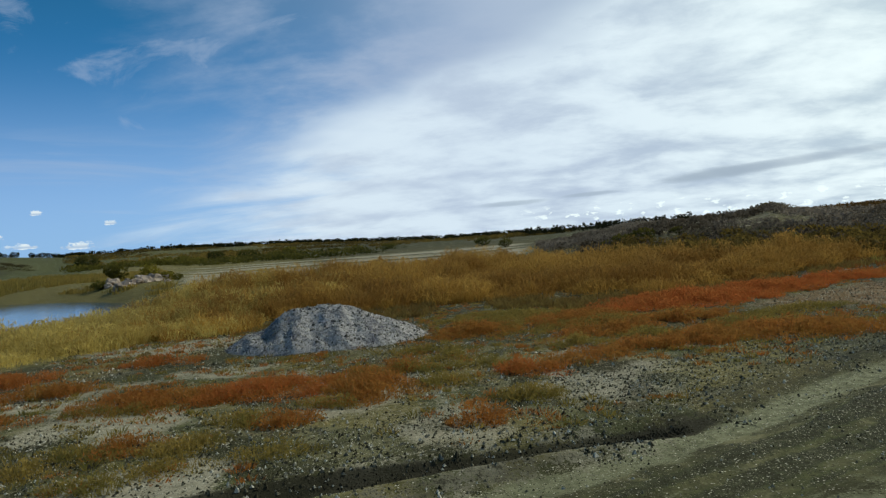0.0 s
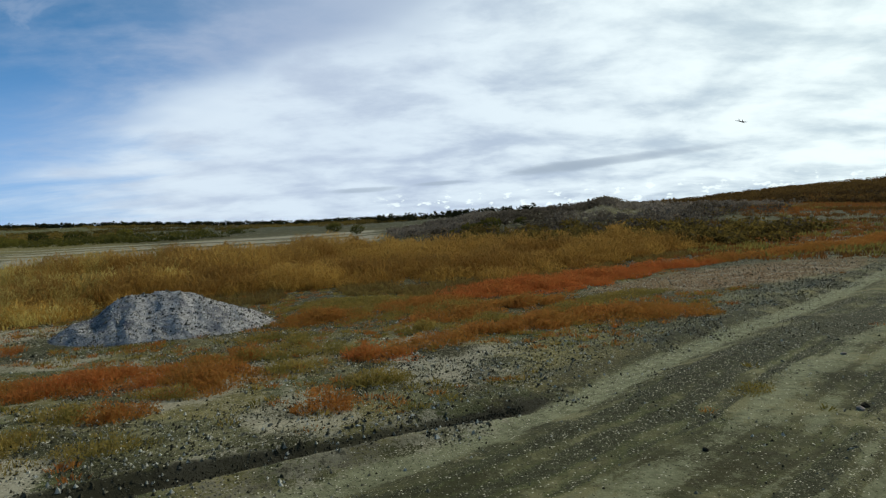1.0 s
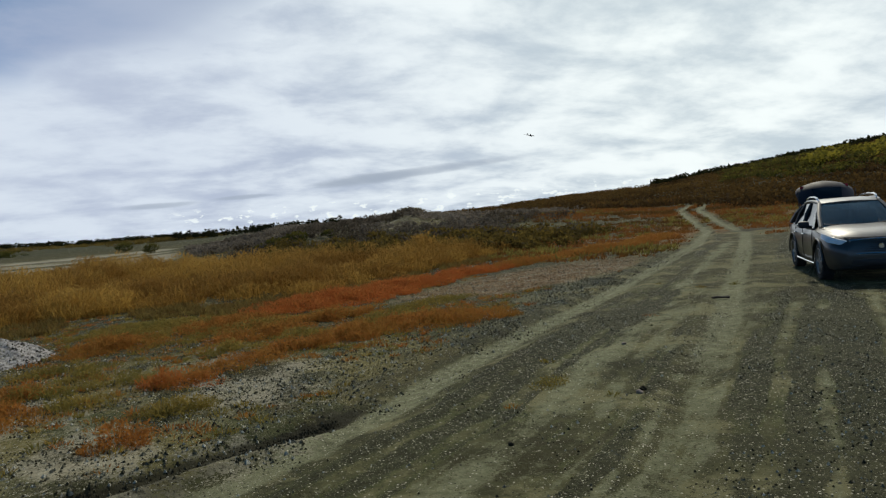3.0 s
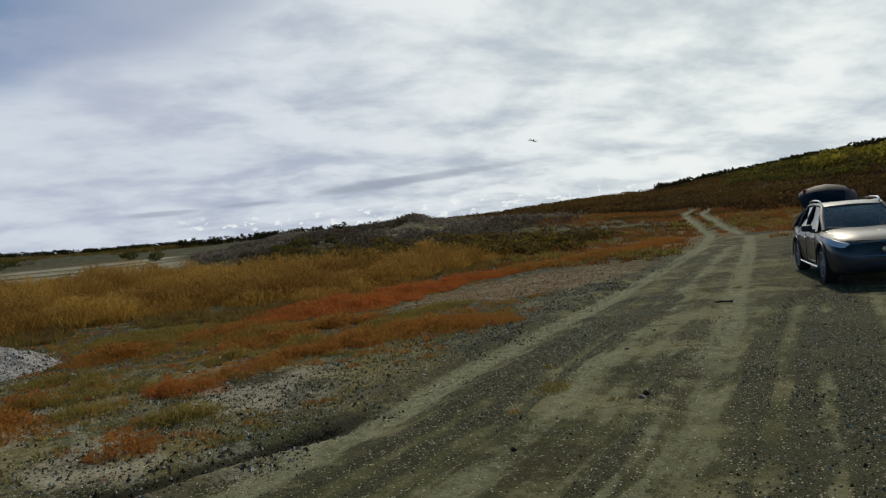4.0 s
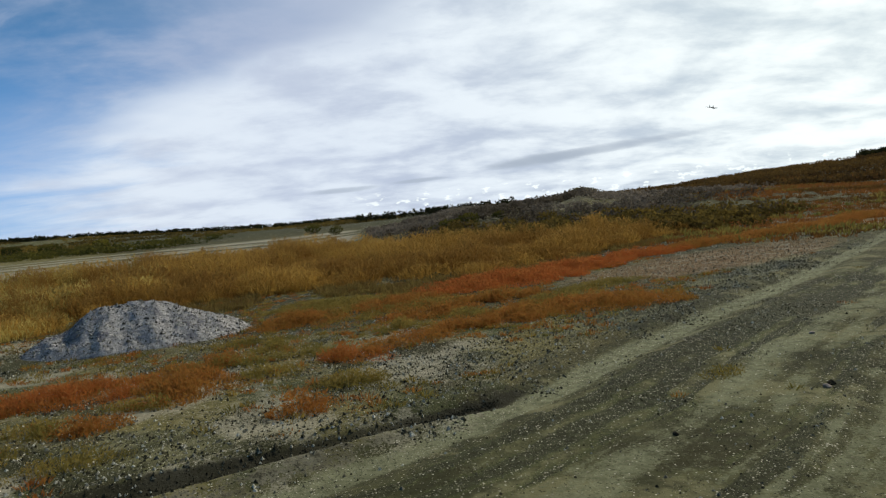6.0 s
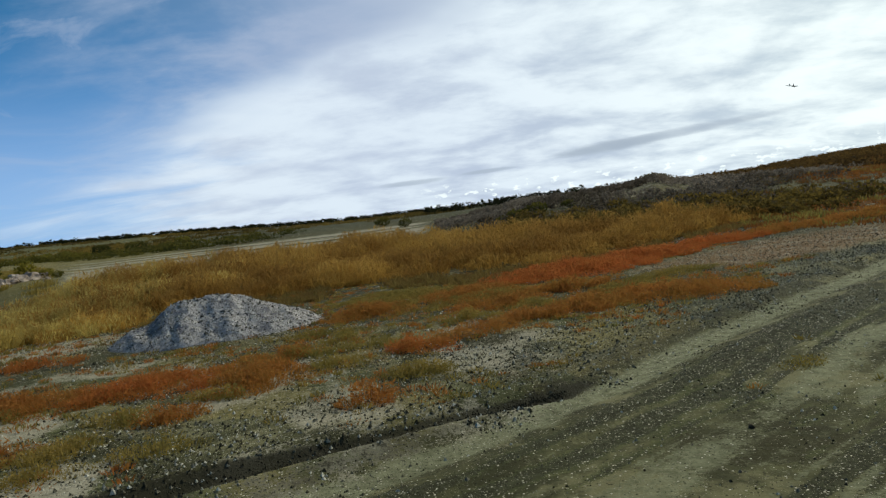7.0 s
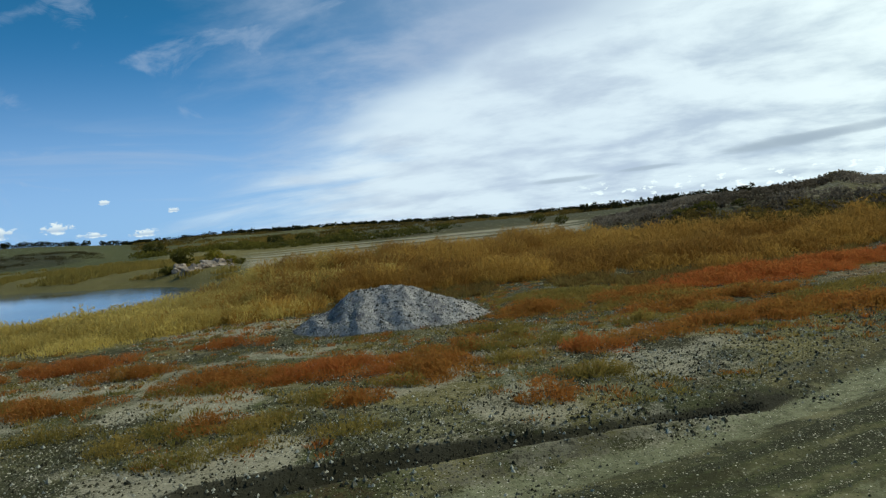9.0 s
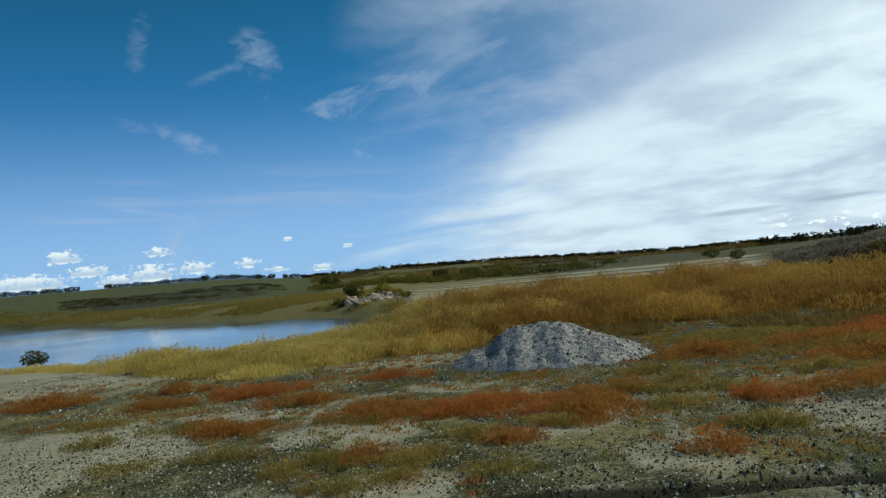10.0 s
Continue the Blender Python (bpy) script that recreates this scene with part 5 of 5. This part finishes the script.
def tube(points, radius, segments=8, flat=1.0):
    """A rod along bent points."""
    rows = []
    for k, p in enumerate(points):
        way = (Vector(points[min(k + 1, len(points) - 1)]) - Vector(points[max(k - 1, 0)])).normalized()
        turn = way.to_track_quat("Z", "Y").to_matrix()
        rows.append([Vector(p) + turn @ Vector((math.cos(a) * radius, math.sin(a) * radius * flat, 0)) for a in (2 * math.pi * j / segments for j in range(segments))])
    return loft(rows)


def pane(corners, thick, bulge=0.0, rows=6):
    """A curved sheet between four corners with a thickness."""
    a, b, c, d = (Vector(p) for p in corners)
    face = (b - a).cross(d - a).normalized()
    bm = bmesh.new()
    grid = {}
    for side in (0, 1):
        for i in range(rows + 1):
            for j in range(rows + 1):
                u, v = i / rows, j / rows
                p = a.lerp(b, u).lerp(d.lerp(c, u), v) + face * (bulge * 16 * u * (1 - u) * v * (1 - v) - side * thick)
                grid[side, i, j] = bm.verts.new(p)
    for i in range(rows):
        for j in range(rows):
            bm.faces.new([grid[0, i, j], grid[0, i + 1, j], grid[0, i + 1, j + 1], grid[0, i, j + 1]])
            bm.faces.new([grid[1, i, j + 1], grid[1, i + 1, j + 1], grid[1, i + 1, j], grid[1, i, j]])
    rim = [(i, 0) for i in range(rows)] + [(rows, j) for j in range(rows)] + [(i, rows) for i in range(rows, 0, -1)] + [(0, j) for j in range(rows, 0, -1)]
    for p, q in zip(rim, rim[1:] + rim[:1]):
        bm.faces.new([grid[(0, *q)], grid[(0, *p)], grid[(1, *p)], grid[(1, *q)]])
    return bm


def lathe(profile, axis_y=True, segments=28):
    """A ring body from (radius, along) pairs, turned about the y axis."""
    rows = [[Vector((math.cos(a) * r, t, math.sin(a) * r)) for a in (2 * math.pi * k / segments for k in range(segments))] for r, t in profile]
    return loft(rows, True, False)


def mirrored(name, bm, mat, parent, label=""):
    """A part and its mirror image across the car."""
    twin = bm.copy()
    bmesh.ops.scale(twin, vec=(1, -1, 1), verts=twin.verts)
    bmesh.ops.reverse_faces(twin, faces=twin.faces)
    return smooth(part(name, bm, mat, parent, label)), smooth(part(name, twin, mat, parent, label))


BODY_X = [2.42, 2.36, 2.22, 1.95, 1.5, 1.1, 0.7, 0.0, -0.7, -1.39, -1.9, -2.2, -2.36, -2.42]
BODY_W = [0.60, 0.74, 0.85, 0.92, 0.955, 0.945, 0.93, 0.925, 0.935, 0.96, 0.93, 0.88, 0.80, 0.70]
BODY_T = [0.70, 0.82, 0.90, 0.97, 1.03, 1.06, 1.06, 1.05, 1.07, 1.10, 1.10, 1.08, 1.02, 0.92]
BODY_B = [0.34, 0.27, 0.24, 0.24, 0.24, 0.24, 0.24, 0.24, 0.24, 0.25, 0.28, 0.32, 0.36, 0.42]
FRONT_AXLE, REAR_AXLE, WHEEL_R, TRACK_HALF = 1.50, -1.39, 0.39, 0.82


def body_section(k):
    x, w, t, b = BODY_X[k], BODY_W[k], BODY_T[k], BODY_B[k]
    crown = 0.05 if x > 0.9 else 0.01
    h = t - b
    half = [(0.0, t + crown), (w * 0.30, t + crown * 1.1), (w * 0.62, t + crown * 0.9), (w * 0.82, t + 0.005), (w * 0.94, t - 0.05), (w * 0.995, t - 0.16 * h - 0.03),
            (w * 1.0, b + 0.55 * h), (w * 0.985, b + 0.34 * h), (w * 0.96, b + 0.16 * h), (w * 0.90, b + 0.02), (w * 0.6, b), (0.0, b)]
    return [Vector((x, y, z)) for y, z in half] + [Vector((x, -y, z)) for y, z in half[-2:0:-1]]


def build_car(m):
    car = thing("car", "warm grey sport utility car parked with its tailgate open", "car", m)
    body = part("body", loft([body_section(k) for k in range(len(BODY_X))]), PAINT, car)
    # wheel arches are cut out of the body
    cutters = []
    for x in (FRONT_AXLE, REAR_AXLE):
        bm = bmesh.new()
        bmesh.ops.create_cone(bm, cap_ends=True, segments=32, radius1=0.46, radius2=0.46, depth=3.0, matrix=pose(x, 0, 0.40, 90))
        cut = part("arch_cut", bm, BLACK_TRIM)
        mod = body.modifiers.new("arch", "BOOLEAN")
        mod.operation, mod.object, mod.solver = "DIFFERENCE", cut, "EXACT"
        cutters.append(cut)
    body.parent = None
    bpy.context.view_layer.update()
    carved = bpy.data.meshes.new_from_object(body.evaluated_get(bpy.context.evaluated_depsgraph_get()))
    body.modifiers.clear()
    body.data = carved
    body.parent = car
    carved.name = "body"
    for cut in cutters:
        bpy.data.objects.remove(cut)
    smooth(body, 32)
    part("underbody", box((4.2, 1.36, 0.30), (0, 0, 0.42), 0.05), BLACK_TRIM, car, "black underbody and wheel housings")
    # wheels
    for x in (FRONT_AXLE, REAR_AXLE):
        for side in (1, -1):
            wheel = new("wheel")
            wheel.parent = car
            wheel.matrix_basis = pose(x, side * TRACK_HALF, WHEEL_R, 0, 0, 0 if side > 0 else 180)
            r = WHEEL_R
            smooth(part("tyre", lathe([(0.265, 0.10), (r - 0.05, 0.125), (r - 0.01, 0.11), (r, 0.07), (r, -0.07), (r - 0.01, -0.11), (r - 0.05, -0.125), (0.265, -0.10), (0.265, 0.10)]), RUBBER, wheel))
            smooth(part("rim", lathe([(0.275, 0.115), (0.262, 0.118), (0.25, 0.09), (0.245, -0.08), (0.275, -0.09)]), ALLOY, wheel))
            for k in range(6):
                spoke = box((0.20, 0.03, 0.055), (0.15, 0.085, 0), 0.008)
                bmesh.ops.rotate(spoke, cent=(0, 0, 0), matrix=Matrix.Rotation(k * math.pi / 3, 3, "Y"), verts=spoke.verts)
                part("spoke", spoke, ALLOY, wheel)
            part("hub", lathe([(0.0, 0.112), (0.05, 0.11), (0.062, 0.09), (0.06, 0.06)], segments=16), ALLOY, wheel)
            part("brake_disc", lathe([(0.0, 0.02), (0.17, 0.02), (0.17, 0.0), (0.0, 0.0)], segments=20), BLACK_TRIM, wheel)
    # arch lips
    for x in (FRONT_AXLE, REAR_AXLE):
        arc = [(x + math.cos(a) * 0.468, 0.955, 0.40 + math.sin(a) * 0.468) for a in (math.radians(d) for d in range(-8, 190, 12))]
        mirrored("arch_lip", tube(arc, 0.018, 6), PAINT, car)
    # cabin: roof, pillars and panes
    A0, A1 = (0.98, 0.76, 1.07), (0.10, 0.60, 1.575)           # windscreen pillar
    B0, B1 = (-0.22, 0.895, 1.06), (-0.42, 0.645, 1.60)
    C0, C1 = (-1.18, 0.90, 1.08), (-1.22, 0.63, 1.575)
    D0, D1 = (-2.02, 0.84, 1.09), (-1.78, 0.58, 1.50)
    S0 = (0.80, 0.86, 1.055)
    roof_rows = []
    for x, w, z in ((0.14, 0.585, 1.572), (-0.10, 0.62, 1.618), (-0.45, 0.645, 1.645), (-0.9, 0.645, 1.635), (-1.3, 0.625, 1.60), (-1.75, 0.58, 1.515), (-1.84, 0.56, 1.49)):
        top = [(w * c, z + 0.028 * (1 - c * c)) for c in (-1, -0.8, -0.5, 0, 0.5, 0.8, 1)]
        roof_rows.append([Vector((x, y, zz)) for y, zz in top] + [Vector((x, y, zz - 0.045)) for y, zz in top[::-1]])
    smooth(part("roof", loft(roof_rows), PAINT, car), 40)
    for name, a, b, r, mat in (("windscreen_pillar", A0, A1, 0.045, PAINT), ("door_pillar", B0, B1, 0.045, BLACK_TRIM), ("rear_door_pillar", C0, C1, 0.045, BLACK_TRIM), ("tailgate_pillar", D0, D1, 0.085, PAINT)):
        mid = [(a[k] + b[k]) / 2 + (0, 0.025, 0.012)[k] for k in range(3)]
        mirrored(name, tube([a, mid, b], r, 8, 0.7), mat, car)
    mirrored("roof_edge", tube([A1, (-0.15, 0.632, 1.61), (-0.45, 0.65, 1.625), (-0.9, 0.65, 1.615), (-1.3, 0.63, 1.575), D1], 0.035, 8), PAINT, car)
    smooth(part("windscreen", pane([(0.97, -0.74, 1.075), (0.97, 0.74, 1.075), (0.12, 0.585, 1.57), (0.12, -0.585, 1.57)], 0.006, 0.05), GLASS, car, "clear windscreen"))
    mirrored("front_door_glass", pane([S0, B0, B1, (0.06, 0.615, 1.572)], -0.005, -0.02), PRIVACY, car)
    mirrored("rear_door_glass", pane([B0, C0, C1, B1], -0.005, -0.02), PRIVACY, car)
    mirrored("quarter_glass", pane([C0, D0, D1, C1], -0.005, -0.015), PRIVACY, car)
    mirrored("belt_trim", tube([S0, B0, C0, D0], 0.012, 6), CHROME, car, "bright window trim")
    mirrored("roof_rail", tube([(-0.02, 0.585, 1.615), (-0.12, 0.60, 1.69), (-0.3, 0.605, 1.715), (-0.9, 0.60, 1.715), (-1.35, 0.575, 1.68), (-1.5, 0.565, 1.60)], 0.022, 8), CHROME, car, "silver roof rail")
    # front
    part("grille", pane([(2.405, -0.46, 0.60), (2.405, 0.46, 0.60), (2.36, 0.50, 0.845), (2.36, -0.50, 0.845)], 0.05, 0.03), BLACK_TRIM, car, "black mesh grille")
    for k in range(5):
        z = 0.635 + 0.043 * k
        part("grille_bar", tube([(2.405 - 0.008 * k, -0.44, z), (2.45 - 0.008 * k, 0, z), (2.405 - 0.008 * k, 0.44, z)], 0.008, 6), BLACK_TRIM, car)
    part("grille_frame", tube([(2.40, -0.48, 0.59), (2.455, 0, 0.585), (2.40, 0.48, 0.59), (2.35, 0.53, 0.85), (2.40, 0, 0.875), (2.35, -0.53, 0.85), (2.40, -0.48, 0.59)], 0.016, 6), CHROME, car, "bright grille surround")
    bm = bmesh.new()
    bmesh.ops.create_cone(bm, cap_ends=True, segments=24, radius1=0.05, radius2=0.046, depth=0.02, matrix=pose(2.45, 0, 0.73, 0, 90))
    part("badge", bm, CHROME, car, "oval bright badge")
    part("bumper_inlet", pane([(2.41, -0.55, 0.32), (2.41, 0.55, 0.32), (2.43, 0.50, 0.47), (2.43, -0.50, 0.47)], 0.04, 0.02), BLACK_TRIM, car)
    head = loft([[Vector((2.33, 0.52, 0.80)), Vector((2.345, 0.52, 0.745)), Vector((2.28, 0.52, 0.75)), Vector((2.27, 0.52, 0.83))],
                 [Vector((2.265, 0.72, 0.865)), Vector((2.315, 0.72, 0.755)), Vector((2.22, 0.70, 0.76)), Vector((2.19, 0.70, 0.87))],
                 [Vector((2.06, 0.865, 0.935)), Vector((2.16, 0.878, 0.80)), Vector((2.08, 0.82, 0.80)), Vector((2.02, 0.82, 0.91))],
                 [Vector((1.80, 0.905, 0.965)), Vector((1.86, 0.935, 0.88)), Vector((1.86, 0.88, 0.88)), Vector((1.82, 0.87, 0.94))]])
    for v in head.verts:
        v.co += Vector((0.035, 0.025, 0.03))
    mirrored("headlight", head, LENS, car, "clear swept-back headlight")
    mirrored("fog_lamp", lathe([(0.0, 0.02), (0.05, 0.015), (0.055, -0.02)], segments=16), LENS, car)
    for ob in [o for o in car.children if o.name.startswith("fog_lamp")]:
        ob.matrix_basis = pose(2.33, 0.66 if ob.name == "fog_lamp" else -0.66, 0.42, 0, 0, -70)
    mirrored("sill_trim", tube([(1.0, 0.93, 0.30), (0, 0.925, 0.29), (-0.9, 0.94, 0.30)], 0.022, 6), CHROME, car, "bright sill trim")
    mirrored("mirror_arm", tube([(0.70, 0.88, 1.08), (0.68, 0.99, 1.10)], 0.03, 6), BLACK_TRIM, car)
    glass_cap = box((0.17, 0.22, 0.15), (0.66, 1.05, 1.14), 0.05)
    mirrored("door_mirror", glass_cap, BLACK_TRIM, car, "dark door mirror")
    for x, seam in ((0.86, 0.93), (-0.22, 0.93), (-1.12, 0.95)):
        mirrored("door_gap", tube([(x, 0.915, 1.03), (x + 0.02, 0.941, 0.85), (x + 0.03, 0.938, 0.55), (x + 0.03, 0.915, 0.34)], 0.008, 4), BLACK_TRIM, car)
    for x in (0.0, -0.98):
        mirrored("door_handle", tube([(x + 0.10, 0.935, 0.90), (x + 0.08, 0.965, 0.905), (x - 0.08, 0.968, 0.905), (x - 0.10, 0.935, 0.90)], 0.014, 6), CHROME, car)
    part("bonnet_gap", tube([(2.30, -0.55, 0.905), (2.36, 0, 0.895), (2.30, 0.55, 0.905)], 0.008, 4), BLACK_TRIM, car)
    mirrored("bonnet_seam", tube([(2.28, 0.58, 0.91), (1.9, 0.72, 0.985), (1.4, 0.78, 1.045), (1.0, 0.79, 1.075)], 0.007, 4), BLACK_TRIM, car)
    mirrored("wiper", tube([(1.0, 0.10, 1.085), (0.93, 0.45, 1.115), (0.90, 0.68, 1.13)], 0.010, 5), BLACK_TRIM, car)
    # inside
    part("dashboard", box((0.42, 1.36, 0.22), (0.72, 0, 0.98), 0.06), LINING, car)
    part("cabin_floor", box((3.4, 1.5, 0.05), (-0.6, 0, 0.98)), LINING, car)
    ring = [(0.42 + 0.05 * math.sin(a), 0.37 + 0.18 * math.cos(a), 1.12 + 0.17 * math.sin(a)) for a in (math.radians(d) for d in range(0, 361, 20))]
    part("steering_wheel", tube(ring, 0.014, 6), BLACK_TRIM, car)
    for x, y in ((-0.15, 0.37), (-0.15, -0.37), (-1.05, 0.42), (-1.05, -0.42), (-1.05, 0.0)):
        seat = part("seat", box((0.16, 0.46, 0.50), (x, y, 1.13), 0.05, Matrix.Rotation(-0.22, 4, "Y")), LEATHER, car)
        part("headrest", box((0.10, 0.26, 0.17), (x - 0.10, y, 1.44), 0.04), LEATHER, seat)
    # open tailgate, hinged at the rear of the roof
    gate = new("tailgate")
    gate.parent = car
    gate.matrix_basis = pose(-1.84, 0, 1.52, 0, 52, 0)
    tagged(gate, "raised tailgate with dark lining")
    rows = []
    for s, w, z in ((0.0, 0.52, 0.02), (0.16, 0.60, 0.05), (0.34, 0.66, 0.05), (0.52, 0.68, 0.03), (0.68, 0.66, -0.03), (0.80, 0.60, -0.10), (0.88, 0.48, -0.18), (0.92, 0.32, -0.25)):
        top = [(w * c, z - 0.20 * c * c - 0.06 * c ** 6) for c in (-1, -0.92, -0.75, -0.5, 0, 0.5, 0.75, 0.92, 1)]
        rows.append([Vector((-s, y, zz)) for y, zz in top] + [Vector((-s, y * 0.96, zz - 0.06)) for y, zz in top[::-1]])
    # panel and spoiler take the darkened paint in place of real shade
    smooth(part("panel", loft(rows), SHADED_PAINT, gate, "dark navy curved outer panel"), 50)
    inner = []
    for s, w, z in ((0.06, 0.46, -0.055), (0.26, 0.56, -0.030), (0.52, 0.61, -0.045), (0.70, 0.58, -0.115), (0.84, 0.46, -0.22)):
        under = [(w * c, z - 0.20 * c * c - 0.05 * c ** 6) for c in (-1, -0.75, -0.5, 0, 0.5, 0.75, 1)]
        inner.append([Vector((-s, y, zz)) for y, zz in under] + [Vector((-s, y, zz - 0.02)) for y, zz in under[::-1]])
    part("lining", loft(inner), LINING, gate, "dark blue-black inner lining")
    smooth(part("rear_glass", pane([(-0.08, -0.30, 0.035), (-0.08, 0.30, 0.035), (-0.45, 0.34, 0.05), (-0.45, -0.34, 0.05)], -0.006, 0.03), PRIVACY, gate))
    part("spoiler", box((0.14, 0.60, 0.03), (-0.05, 0, 0.04), 0.012), SHADED_PAINT, gate)
    mirrored("gate_lamp", box((0.08, 0.12, 0.04), (-0.68, 0.50, -0.17), 0.015), TAIL_RED, gate, "red lamp lens")
    part("gate_latch", box((0.05, 0.10, 0.04), (-0.88, 0, -0.30), 0.01), CHROME, gate)
    mirrored("gas_strut", tube([(-1.95, 0.66, 1.20), (-2.14, 0.66, 1.86)], 0.012, 6), BLACK_TRIM, car)
    mirrored("tail_lamp", loft([[Vector((-2.16, 0.905, 1.05)), Vector((-2.20, 0.885, 0.90)), Vector((-2.10, 0.86, 0.90)), Vector((-2.06, 0.88, 1.05))],
                                [Vector((-2.36, 0.80, 1.02)), Vector((-2.42, 0.76, 0.88)), Vector((-2.32, 0.72, 0.88)), Vector((-2.28, 0.76, 1.02))]]), TAIL_RED, car, "red tail lamp")
    # added dark sheet closes the rear opening and stands for the shade inside
    part("load_shade_sheet", pane([(-2.28, -0.70, 1.0), (-2.28, 0.70, 1.0), (-1.88, 0.55, 1.48), (-1.88, -0.55, 1.48)], 0.01), LINING, car, "dark open load space")
    return car


CAR_AT, CAR_TURN = (15.55, 10.05), 225.5
build_car(pose(CAR_AT[0], CAR_AT[1], float(height(np.array([CAR_AT[0]]), np.array([CAR_AT[1]]))[0]), 0, 0, CAR_TURN))


# ---- small things ----
def build_stick():
    x, y = 10.8, 9.6
    z = float(height(np.array([x]), np.array([y]))[0])
    bm = tube([(-0.16, 0, 0.03), (-0.06, 0.02, 0.045), (0.05, -0.01, 0.04), (0.16, 0.01, 0.03)], 0.032, 8, 0.7)
    for v in bm.verts:
        v.co += Vector((0, 0, 0.012)) * noise.noise(v.co * 12)
    ob = part("driftwood", bm, WOOD)
    ob.matrix_basis = pose(x, y, z, 0, 0, -38)
    tagged(smooth(ob), "short dark weathered stick lying on the dirt road", "stick")


def build_model_aircraft(at, turn):
    craft = thing("model_aircraft", "small black delta-wing model aircraft in flight", "model aircraft", pose(*at) @ turn @ Matrix.Scale(0.75, 4))
    body = [[Vector((x, r * math.cos(a), r * 0.8 * math.sin(a))) for a in (k * math.pi / 4 for k in range(8))] for x, r in ((0.55, 0.012), (0.45, 0.04), (0.2, 0.06), (-0.2, 0.06), (-0.45, 0.045), (-0.5, 0.02))]
    smooth(part("fuselage", loft(body), MODEL, craft))
    wing = loft([[Vector((0.28, 0.05, 0.012)), Vector((-0.40, 0.05, 0.006)), Vector((-0.40, 0.05, -0.006)), Vector((0.28, 0.05, -0.012))],
                 [Vector((-0.22, 0.62, 0.03)), Vector((-0.44, 0.62, 0.028)), Vector((-0.44, 0.62, 0.020)), Vector((-0.22, 0.62, 0.018))]])
    mirrored("wing", wing, MODEL, craft)
    fin = loft([[Vector((-0.20, 0.16, 0.01)), Vector((-0.46, 0.16, 0.01)), Vector((-0.46, 0.175, 0.01)), Vector((-0.20, 0.175, 0.01))],
                [Vector((-0.36, 0.20, 0.20)), Vector((-0.50, 0.20, 0.20)), Vector((-0.50, 0.208, 0.20)), Vector((-0.36, 0.208, 0.20))]])
    mirrored("tail_fin", fin, MODEL_GREY, craft)
    tail = loft([[Vector((-0.42, 0.05, 0.0)), Vector((-0.60, 0.05, 0.0)), Vector((-0.60, 0.05, -0.008)), Vector((-0.42, 0.05, -0.008))],
                 [Vector((-0.52, 0.26, 0.0)), Vector((-0.64, 0.26, 0.0)), Vector((-0.64, 0.26, -0.006)), Vector((-0.52, 0.26, -0.006))]])
    mirrored("tailplane", tail, MODEL, craft)
    part("propeller", box((0.01, 0.22, 0.02), (-0.52, 0, 0), 0.004), MODEL_GREY, craft)


def build_road_stones():
    """Single larger stones that lie on the dirt road."""
    for k, (x, y, r, mat, label) in enumerate(((5.08, 5.66, 0.045, BOULDER, "pale rounded stone lying on the dirt road"), (5.19, 5.73, 0.05, CLOD, "dark angular stone lying on the dirt road"),
                                               (3.1, 5.1, 0.032, CLOD, "small dark stone on the dirt road"), (6.6, 7.6, 0.04, BOULDER, "small pale stone on the dirt road"))):
        bm = bmesh.new()
        bmesh.ops.create_icosphere(bm, subdivisions=2, radius=r)
        for v in bm.verts:
            v.co *= 0.85 + 0.5 * noise.noise(v.co / r * 0.9 + Vector((k * 7.3, 0, 0)))
            v.co.z *= 0.7
        ob = part("stone", bm, mat)
        ob.matrix_basis = pose(x, y, float(height(np.array([x]), np.array([y]))[0]) + r * 0.3, 0, 0, k * 67)
        tagged(smooth(ob, 30), label, "stone", "stones on the road")


build_stick()
build_road_stones()
build_model_aircraft((34.1, 49.2, 8.0), Euler((0.25, 0.1, 0.6)).to_matrix().to_4x4())
